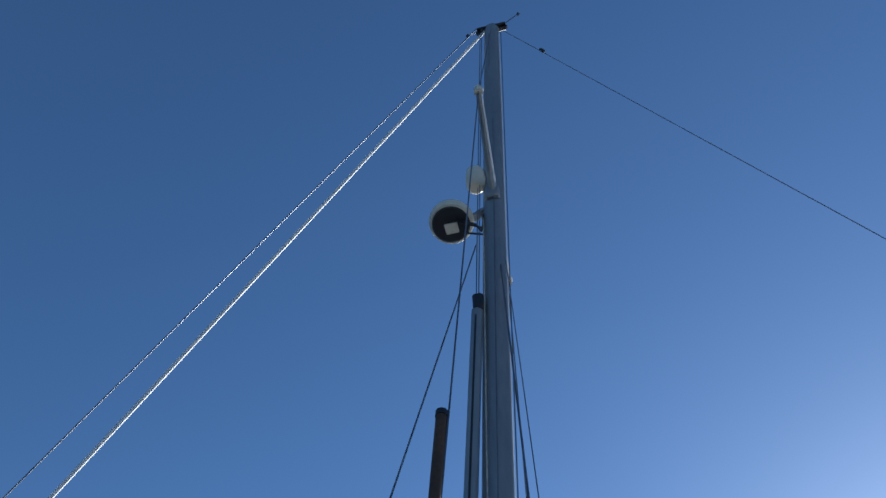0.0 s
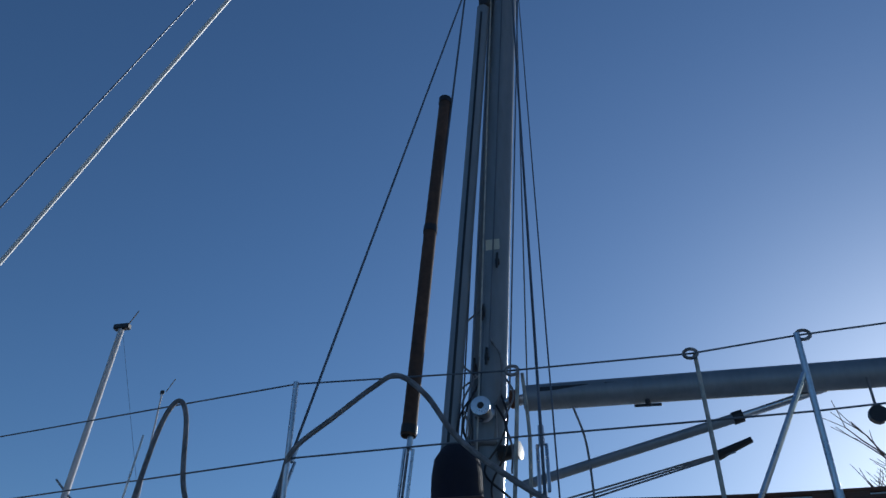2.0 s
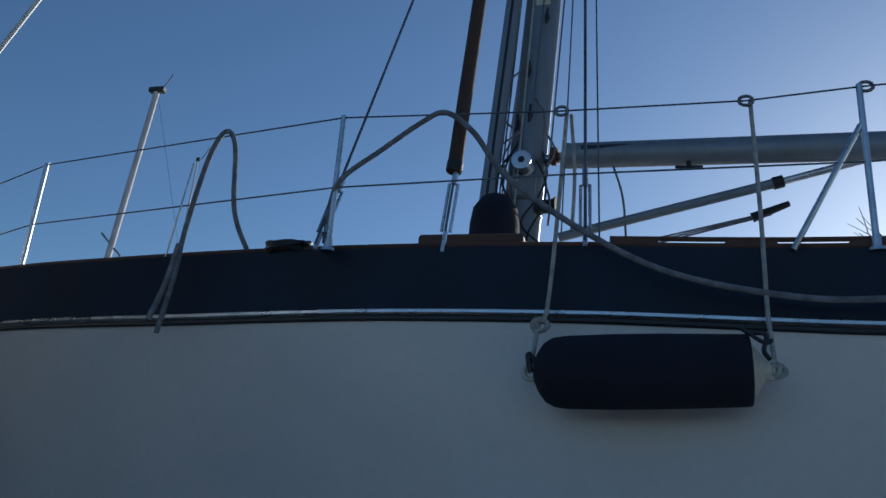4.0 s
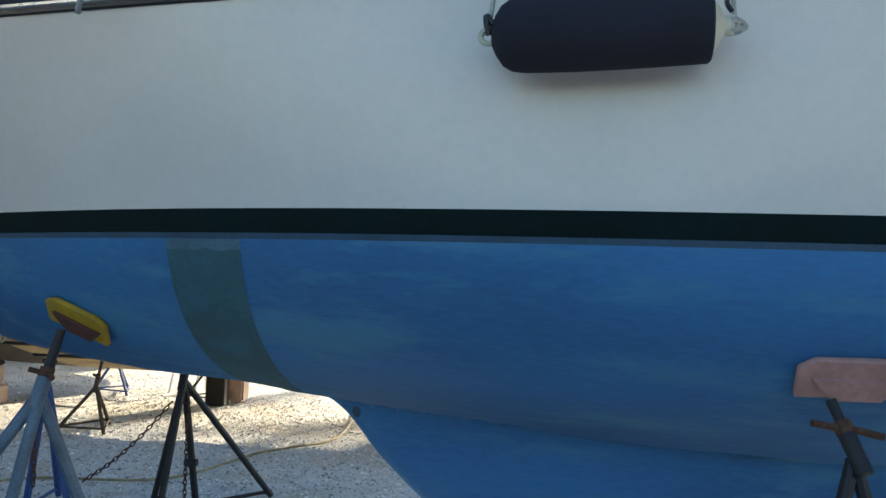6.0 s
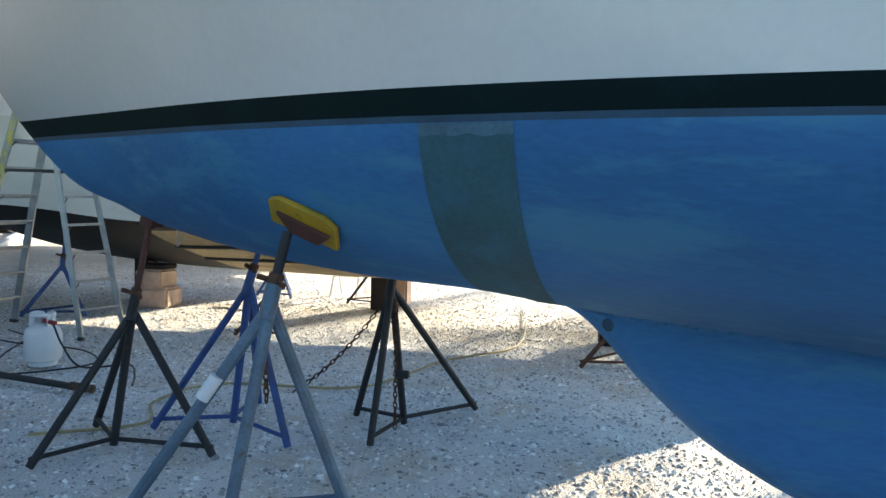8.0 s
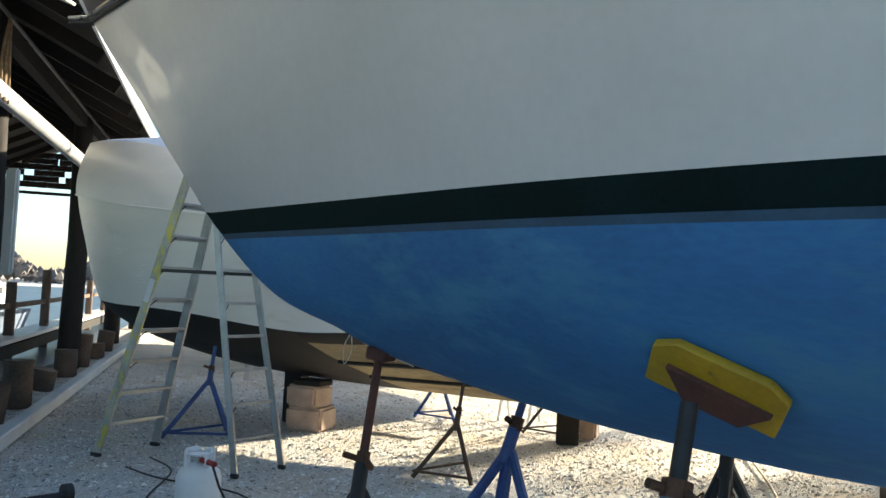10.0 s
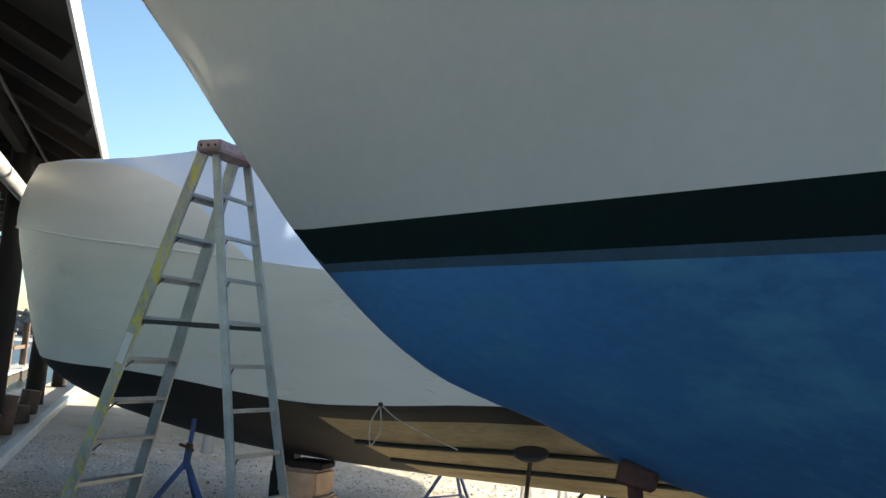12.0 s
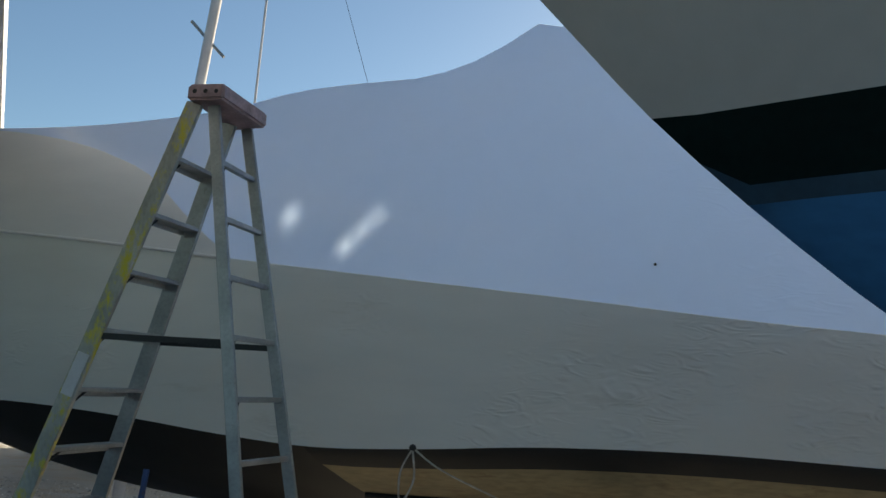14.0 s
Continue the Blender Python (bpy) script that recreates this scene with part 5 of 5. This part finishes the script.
block_pile((-6.58, 10.45, 0), [(0.44, 0.42, 0.26, CONCRETE), (0.40, 0.36, 0.24, CONCRETE), (0.34, 0.3, 0.06, TIMBER)], "two pinkish concrete blocks stacked under the hull")
block_pile((-6.95, 10.75, 0), [(0.22, 0.3, 0.4, TIMBER), (0.2, 0.3, 0.22, TIMBER)], "dark timber cribbing beside the blocks")
block_pile((-3.86, 11.5, 0), [(0.25, 0.3, 0.46, TIMBER), (0.16, 0.2, 0.22, TIMBER), (0.26, 0.26, 0.08, TIMBER)], "dark timber cribbing under the hull")
block_pile((-3.78, 11.95, 0), [(0.22, 0.3, 0.5, CONCRETE), (0.2, 0.2, 0.1, TIMBER)], "pale concrete block under the keel")
block_pile((-0.75, 10.1, 0), [(0.34, 0.34, 0.38, TIMBER), (0.3, 0.3, 0.2, TIMBER)], "dark timber cribbing under the stern")
boat_stand([(-0.95, 8.75), (-0.35, 8.85), (-0.6, 9.4)], (-0.62, 9.05, 0.45), (-0.6, 9.3, 0.9), RUST, "rusty red stand under the stern", leg_r=0.022)
boat_stand([(-7.45, 9.05), (-6.85, 9.4), (-7.3, 9.9)], (-7.2, 9.45, 0.62), (-7.2, 9.5, 0.93), STAND_B, "blue steel stand under the wrapped boat", screw=STAND_B)
round_stand, low = boat_stand([(-4.62, 8.98), (-4.1, 9.05), (-4.35, 9.6)], (-4.33, 9.25, 0.5), (-4.33, 9.4, 0.93), STAND_O, "brown rusty stand with a round head under the wrapped boat", leg_r=0.02, screw=STAND_O, handle=0.03)
part("head", lathe([(0.0, -0.03), (0.10, -0.02), (0.125, 0.0), (0.125, 0.025), (0.0, 0.03)], (-4.33, 9.4, 0.93), (0, -0.25, 1), 20), STAND_K, round_stand, "dark round head")
boat_stand([(-4.5, 11.8), (-3.8, 11.7), (-4.1, 12.4)], (-4.15, 11.95, 0.55), (-4.15, 11.8, 0.92), STAND_K, "dark stand on the far side of the wrapped boat", leg_r=0.018)
boat_stand([(-6.0, 12.0), (-5.4, 11.9), (-5.7, 12.5)], (-5.7, 12.1, 0.55), (-5.7, 11.9, 0.95), STAND_B, "green-blue stand on the far side", leg_r=0.02, screw=STAND_B)
trestle = thing("saw_horse", (-4.8, 12.6, 0), "pale folding saw horse standing on the gravel", "saw horse")
for x in (-5.0, -4.6):
    part("leg", bar([(x - 0.03, 12.45, 0), (x, 12.6, 0.55)], 0.02, 6), WHITE, trestle)
    part("leg", bar([(x + 0.03, 12.75, 0), (x, 12.6, 0.55)], 0.02, 6), WHITE, trestle)
part("beam", plank((-5.1, 12.6, 0.56), (-4.5, 12.6, 0.56), 0.06, 0.05), WHITE, trestle)
part("brace", plank((-5.0, 12.5, 0.3), (-4.6, 12.5, 0.3), 0.02, 0.04), WHITE, trestle)

# ---------------------------------------------------------------- the open boat shed and the harbour
SHED_D, SHED_N = Vector((-0.615, 0.788, 0)), Vector((0.788, 0.615, 0))


def at_shed(c, s, z):
    """c metres in front of the shed's base line, s along it."""
    return c * SHED_N + s * SHED_D + Vector((0, 0, z))


solo("kerb", plank(at_shed(-1.68, 6, 0.08), at_shed(-1.68, 34, 0.08), 0.15, 0.14, bevel=0.012), CURB, "white painted timber kerb along the quay", "kerb", kind="structure")
water = bmesh.new()
water.faces.new([water.verts.new(at_shed(c, s, 0.012)) for c, s in ((-2.6, -30), (-2.6, 90), (-160, 90), (-160, -30))])
bmesh.ops.recalc_face_normals(water, faces=water.faces)
solo("water", water, WATER, "grey harbour water beyond the quay", "water", kind="structure")
shed = thing("boat_shed", at_shed(-4.5, 18, 0), "open timber boat shed with dark posts and roof", "shed")
EAVE, RIDGE = (-1.05, 3.90), (-5.3, 6.0)


def roof_z(c):
    """The roof's underside: a gable with its ridge along the shed."""
    return RIDGE[1] - abs(c - RIDGE[0]) * (RIDGE[1] - EAVE[1]) / (EAVE[0] - RIDGE[0])


for row, c in enumerate((-2.25, -8.35)):
    for k in range(5):
        s = 6.85 + 5.6 * k
        lean = 0.05 * math.sin(3.7 * k + row)
        post = part("post", bar([at_shed(c, s, 0), at_shed(c + 0.03, s + lean, 2.2), at_shed(c, s + 0.5 * lean, roof_z(c) - 0.1)], 0.19, 10, 0.15), TIMBER, shed, "near-black timber post")
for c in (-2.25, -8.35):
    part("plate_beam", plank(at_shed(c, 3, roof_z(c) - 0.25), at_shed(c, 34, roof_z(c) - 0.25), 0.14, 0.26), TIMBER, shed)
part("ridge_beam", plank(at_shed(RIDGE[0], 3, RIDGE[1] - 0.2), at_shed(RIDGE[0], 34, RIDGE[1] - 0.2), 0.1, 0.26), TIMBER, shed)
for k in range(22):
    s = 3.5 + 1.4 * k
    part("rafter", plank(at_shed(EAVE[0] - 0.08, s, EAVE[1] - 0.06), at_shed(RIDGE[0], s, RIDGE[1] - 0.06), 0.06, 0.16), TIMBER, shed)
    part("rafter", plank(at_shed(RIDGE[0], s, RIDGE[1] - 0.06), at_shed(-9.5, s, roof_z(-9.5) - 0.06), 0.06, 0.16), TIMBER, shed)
for a, b in ((EAVE, RIDGE), (RIDGE, (-9.55, roof_z(-9.55)))):
    sheet = bmesh.new()
    corners = [at_shed(a[0], 2.5, a[1] + 0.025), at_shed(a[0], 34.5, a[1] + 0.025), at_shed(b[0], 34.5, b[1] + 0.025), at_shed(b[0], 2.5, b[1] + 0.025)]
    ring_a = [sheet.verts.new(p) for p in corners]
    ring_b = [sheet.verts.new(p + Vector((0, 0, 0.05))) for p in corners]
    for i in range(4):
        sheet.faces.new((ring_a[i], ring_a[(i + 1) % 4], ring_b[(i + 1) % 4], ring_b[i]))
    sheet.faces.new(ring_a[::-1])
    sheet.faces.new(ring_b)
    bmesh.ops.recalc_face_normals(sheet, faces=sheet.faces)
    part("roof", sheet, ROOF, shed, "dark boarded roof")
part("fascia", plank(at_shed(-1.02, 2.5, 3.90), at_shed(-1.02, 34.5, 3.90), 0.03, 0.22), WHITE, shed, "white eave board")
part("downpipe", bar([at_shed(-2.0, 4, 3.36), at_shed(-2.0, 25, 3.34)], 0.10, 14), PIPE_SHADED, shed, "white plastic pipe toned grey for shade, slung below the eave")
part("rod", bar([at_shed(-1.92, 4, 4.06), at_shed(-1.92, 30, 4.06)], 0.02, 8), BLACK, shed)
for s in (11.6, 18.6):
    for d in (-0.12, 0.0, 0.03, 0.14):
        part("hanging_rope", bar(catmull([at_shed(-1.92, s + 0.2 * d, 4.06), at_shed(-1.94, s + d, 3.7), at_shed(-1.93, s + d * 1.2, 3.25)]), 0.013, 6), TANROPE, shed, "tan rope loop")
rng = random.Random(11)
part("gable_sill", plank(at_shed(-2.3, 33, 4.22), at_shed(-8.3, 33, 4.22), 0.05, 0.10), TIMBER, shed)
for k in range(8):
    z = 4.50 + 0.20 * k
    c = -2.3
    while c > -8.6:
        d = min(rng.uniform(0.5, 1.5), c + 8.7)
        if roof_z(c - d / 2) > z and rng.random() > 0.13:
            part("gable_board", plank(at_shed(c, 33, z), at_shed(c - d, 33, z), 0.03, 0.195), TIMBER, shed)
        c -= d + (rng.uniform(0.02, 0.3) if k in (1, 2, 4) else 0.005)
for k in range(8):
    s = 10.6 + 1.57 * k + (0.5 if k == 1 else 0)
    h = 0.28 + 0.14 * ((k * 7) % 3)
    solo("piling_stump", bar([at_shed(-2.08 - 0.05 * (k % 2), s, 0), at_shed(-2.08, s, h)], 0.17, 10), STUMP, "short weathered timber stump on the quay", "piling", "quay pilings")
board = solo("paddle_board", block((0.18, 0.06, 1.15), Matrix.Translation(at_shed(-2.05, 12.68, 2.15)), 0.02, segments=2), WHITE, "white board hung on a dark shed post", "board")


def moored_boat(c, s, length, cover, label, mast_high=0.0, paint=None):
    """A small boat afloat along the shed's slips."""
    ob = thing("moored_boat", at_shed(c, s, 0), label, "boat", "moored boats")
    bm = bmesh.new()
    rows = []
    for t in span(0, 1, 12):
        w = 0.16 * length * (1 - (1 - min(1, t / 0.45)) ** 2.2)
        z1 = 0.75 - 0.2 * t
        rows.append([bm.verts.new(at_shed(c + dw * w, s + (t - 0.5) * length, z)) for dw, z in ((-1, z1), (-0.85, 0.0), (0.85, 0.0), (1, z1))])
    for a, b in zip(rows, rows[1:]):
        for k in range(3):
            bm.faces.new((a[k], b[k], b[k + 1], a[k + 1]))
    bm.faces.new(rows[-1])
    bmesh.ops.remove_doubles(bm, verts=bm.verts, dist=0.002)
    bmesh.ops.recalc_face_normals(bm, faces=bm.faces)
    part("hull", bm, paint or WHITE, ob, "painted hull")
    m = Matrix.Translation(at_shed(c, s + 0.1 * length, 0.95)) @ Matrix.Rotation(math.atan2(SHED_D.y, SHED_D.x), 4, "Z")
    part("cabin", block((length * 0.42, length * 0.22, 0.7), m, 0.12, segments=2), cover, ob, "covered cabin")
    part("cabin_window", block((length * 0.3, length * 0.223, 0.2), m @ Matrix.Translation((0, 0, 0.12)), 0.02), GLASS, ob)
    part("deck", block((length * 0.8, length * 0.24, 0.06), Matrix.Translation(at_shed(c, s + 0.06 * length, 0.6)) @ Matrix.Rotation(math.atan2(SHED_D.y, SHED_D.x), 4, "Z"), 0.02), WHITE, ob)
    if mast_high:
        part("mast", bar([at_shed(c, s, 0.6), at_shed(c, s, mast_high)], 0.06, 8, 0.05), SAIL_WHITE, ob)
    return ob


moored_boat(-5.2, 16.5, 6.5, COVER, "grey-blue motor boat with blue cover under the shed", paint=SLATE)
moored_boat(-6.0, 24.5, 7.0, WHITE, "grey-blue motor boat moored under the shed", paint=SLATE)
moored_boat(-12.5, 30, 8.0, COVER, "white boat with blue canvas in the harbour", 11)
moored_boat(-14.5, 20, 7.0, WHITE, "white cabin boat in the harbour", 9)
moored_boat(-20, 40, 9.0, COVER, "white sailing boat in the harbour", 13)
moored_boat(-24, 27, 8.0, WHITE, "white cabin cruiser in the harbour")
for c, s in ((-9.6, 20), (-9.6, 26), (-11, 33), (-16, 26), (-16, 34)):
    solo("harbour_piling", bar([at_shed(c, s, 0), at_shed(c, s, 2.1)], 0.14, 8), STUMP, "weathered timber piling standing in the harbour", "piling", "harbour pilings")
slip = thing("slip_walkway", at_shed(-3.4, 20, 0), "narrow pale walkway on dark piles between the shed posts", "walkway")
part("deck", plank(at_shed(-3.4, 6, 0.42), at_shed(-3.4, 32, 0.42), 0.5, 0.07), CURB, slip, "pale boards")
part("bearer", plank(at_shed(-3.2, 6, 0.26), at_shed(-3.2, 32, 0.26), 0.12, 0.2), TIMBER, slip, "dark bearer")
for k in range(9):
    part("pile", bar([at_shed(-3.4, 7 + 3.0 * k, 0), at_shed(-3.4, 7 + 3.0 * k, 1.15 + 0.25 * (k % 3))], 0.09, 8), STUMP, slip)
part("hand_rail", plank(at_shed(-3.4, 6, 0.98), at_shed(-3.4, 32, 0.98), 0.04, 0.1), STUMP, slip)
dock = thing("dock", at_shed(-9.6, 24, 0), "low pale timber dock on the water", "dock")
part("deck", plank(at_shed(-9.6, 8, 0.5), at_shed(-9.6, 40, 0.5), 1.0, 0.12), STUMP, dock)
for k in range(10):
    part("dock_leg", bar([at_shed(-9.6, 9 + 3.3 * k, 0), at_shed(-9.6, 9 + 3.3 * k, 0.45)], 0.08, 6), STUMP, dock)


def house(c, s, w, d, h):
    ob = thing("house", at_shed(c, s, 0), "white waterside house with a grey gable roof", "house", "far houses")
    m = Matrix.Translation(at_shed(c, s, h / 2)) @ Matrix.Rotation(math.atan2(SHED_D.y, SHED_D.x), 4, "Z")
    part("wall", block((w, d, h), m, 0.05), WHITE, ob)
    bm = bmesh.new()
    v = [bm.verts.new(m @ Vector(p)) for p in ((-w / 2 - 0.4, -d / 2 - 0.4, h / 2), (w / 2 + 0.4, -d / 2 - 0.4, h / 2), (w / 2 + 0.4, d / 2 + 0.4, h / 2), (-w / 2 - 0.4, d / 2 + 0.4, h / 2), (-w / 2 - 0.4, 0, h / 2 + d * 0.4), (w / 2 + 0.4, 0, h / 2 + d * 0.4))]
    for f in ((0, 1, 5, 4), (2, 3, 4, 5), (0, 4, 3), (1, 2, 5), (0, 3, 2, 1)):
        bm.faces.new([v[i] for i in f])
    bmesh.ops.recalc_face_normals(bm, faces=bm.faces)
    part("roof", bm, SHINGLE, ob)
    for k in (-0.3, 0.0, 0.3):
        part("window", block((0.9, 0.08, 1.2), m @ Matrix.Translation((w * k, -d / 2 - 0.02, 0.2)), 0.02), GLASS, ob)
        part("window", block((0.08, 0.9, 1.2), m @ Matrix.Translation((w / 2 + 0.02, d * k, 0.2)), 0.02), GLASS, ob)
    return ob


house(-52, 62, 11, 8, 4.5)
house(-48, 84, 12, 8, 5)


def bare_tree(at, high, seed, spread=0.6):
    """A leafless tree: trunk, limbs and many fine twigs."""
    rng = random.Random(seed)
    ob = thing("bare_tree", at, "leafless grey winter tree", "tree", "bare trees")
    trunk, twigs = bmesh.new(), bmesh.new()

    def grow(p, way, length, r, level):
        q = p + way * length
        mid = p.lerp(q, 0.5) + Vector((rng.uniform(-1, 1), rng.uniform(-1, 1), 0)) * length * 0.06
        tube(trunk if level < 2 else twigs, [p, mid, q], r, 6 if level < 2 else 4, r * 0.62)
        if level == 5:
            return
        for _ in range(3 if level < 4 else 2):
            w = (way + spread * Vector((rng.uniform(-1, 1), rng.uniform(-1, 1), rng.uniform(-0.25, 0.7)))).normalized()
            grow(p.lerp(q, rng.uniform(0.55, 1.0)), w, length * rng.uniform(0.55, 0.8), r * 0.55, level + 1)

    grow(Vector(at), Vector((0, 0, 1)), high * 0.34, high * 0.02, 0)
    part("trunk", trunk, BARK, ob)
    part("crown", twigs, BARK, ob)
    return ob


bare_tree((14.2, 38, 0), 21.0, 4)
bare_tree((17.5, 42, 0), 21.0, 9, 0.8)
bare_tree((21.5, 43, 0), 20.0, 15, 0.8)
bare_tree((11.5, 44, 0), 19.0, 12)
for k, (c, s, hgt) in enumerate(((-38, 55, 8), (-44, 70, 9), (-34, 90, 9), (-58, 48, 9))):
    bare_tree(at_shed(c, s, 0), hgt, 20 + k, 0.75)


def far_shore():
    """A low uneven belt of distant woods, of many small clumps."""
    rng = np.random.default_rng(8)
    n = 9000
    a = np.radians(rng.uniform(60, 188, n))
    d = rng.uniform(115, 150, n)
    high = 3.2 + 1.6 * np.sin(a * 23) + 1.0 * np.sin(a * 61 + 2)
    r = rng.uniform(0.25, 0.8, n)
    unit = np.array([(1, 0, 0), (-1, 0, 0), (0, 1, 0), (0, -1, 0), (0, 0, 1), (0, 0, -1)], float)
    tri = np.array([(0, 2, 4), (2, 1, 4), (1, 3, 4), (3, 0, 4), (2, 0, 5), (1, 2, 5), (3, 1, 5), (0, 3, 5)])
    mid = np.stack([d * np.cos(a), d * np.sin(a), rng.uniform(0, 1, n) ** 0.8 * high + 0.3], -1)
    v = unit[None] * r[:, None, None] * rng.uniform(0.6, 1.5, (n, 1, 3)) + mid[:, None] + rng.normal(0, 0.12, (n, 6, 3))
    me = bpy.data.meshes.new("far_woods")
    me.from_pydata(v.reshape(-1, 3).tolist(), [], (tri[None] + 6 * np.arange(n)[:, None, None]).reshape(-1, 3).tolist())
    me.materials.append(HAZE)
    return tagged(new("far_woods", me), "distant belt of bare brownish woods", "woods", kind="stuff")


far_shore()


def yard_mast(at, top, r, label):
    """The mast of another yacht in the yard, with its stays and head."""
    ob = thing("distant_yacht_mast", at, label, "mast", "masts of other yachts")
    at, top = Vector(at), Vector(top)
    part("spar", bar([at, top], r, 12, r * 0.85), MASTGREY, ob, "pale grey mast")
    part("masthead", block((5 * r, 2 * r, 0.12), Matrix.Translation(top), 0.02), BLACK, ob)
    part("antenna", bar([top + Vector((0.1, 0, 0)), top + Vector((0.3, 0, 0.35))], 0.012, 5), BLACK, ob)
    for dx in ((4.0,) if r > 0.05 else ()):
        part("stay", bar([top, (at.x + dx, at.y, 1.0)], 0.0035, 5), WIRE, ob)
    for z in ((5.70, 6.85) if r > 0.05 else ()):
        cross = at.lerp(top, z / top.z)
        part("spreader", bar([cross + Vector((-0.23, -0.06, 0.24)), cross, cross + Vector((0.20, 0.06, -0.20))], 0.02, 6), ALLOY, ob)
    return ob


def shading_yacht(x0, y0, label):
    """An unseen hull and keel behind the wrapped boat, added to shade the yard."""
    ob = thing("shade_yacht", (x0 + 5.5, y0, 0.0), label, "sailboat", "yachts on the hard")
    half = curve_of([(0, 0.02), (1.5, 0.75), (3.5, 1.4), (6, 1.65), (9, 1.4), (11, 1.0)])
    hull, keel = bmesh.new(), bmesh.new()
    rows = []
    for u in span(0, 11, 24):
        b, low = half(u), 0.60 + 0.9 * max(0, 1 - u / 3) ** 2 + 0.7 * max(0, (u - 8) / 3) ** 2
        top = 3.15 + 0.35 * (1 - u / 11)
        rows.append([hull.verts.new((x0 + u, y0 + s * b * math.sin(min(1.57, 1.75 * t)), low + (top - low) * t ** 1.6)) for s, t in [(-1, q) for q in span(1, 0, 9)] + [(1, q) for q in span(0, 1, 9)[1:]]])
    for p, q in zip(rows, rows[1:]):
        for k in range(len(p) - 1):
            hull.faces.new((p[k], q[k], q[k + 1], p[k + 1]))
        hull.faces.new((p[0], p[-1], q[-1], q[0]))
    hull.faces.new(rows[-1])
    hull.faces.new(rows[0])
    bmesh.ops.recalc_face_normals(hull, faces=hull.faces)
    part("hull", hull, GELCOAT, ob, "white hull")
    part("keel", block((3.6, 0.3, 1.1), Matrix.Translation((x0 + 5.7, y0, 0.58)), 0.08, segments=2), DARKHULL, ob, "dark keel")
    return ob


# both hulls stay out of view; only their shadows on the gravel count
shading_yacht(-15.0, 16.3, "unseen white yacht hull added to shade the yard")
shading_yacht(-16.2, 20.6, "second unseen white yacht hull added to shade the yard")
yard_mast((-9.776, 13.66, 0), (-8.929, 13.70, 10.28), 0.07, "pale mast of a yacht behind the wrapped boat")
yard_mast((-10.614, 18.01, 0), (-10.487, 18.02, 10.85), 0.024, "thin grey spar of a yacht behind the wrapped boat")
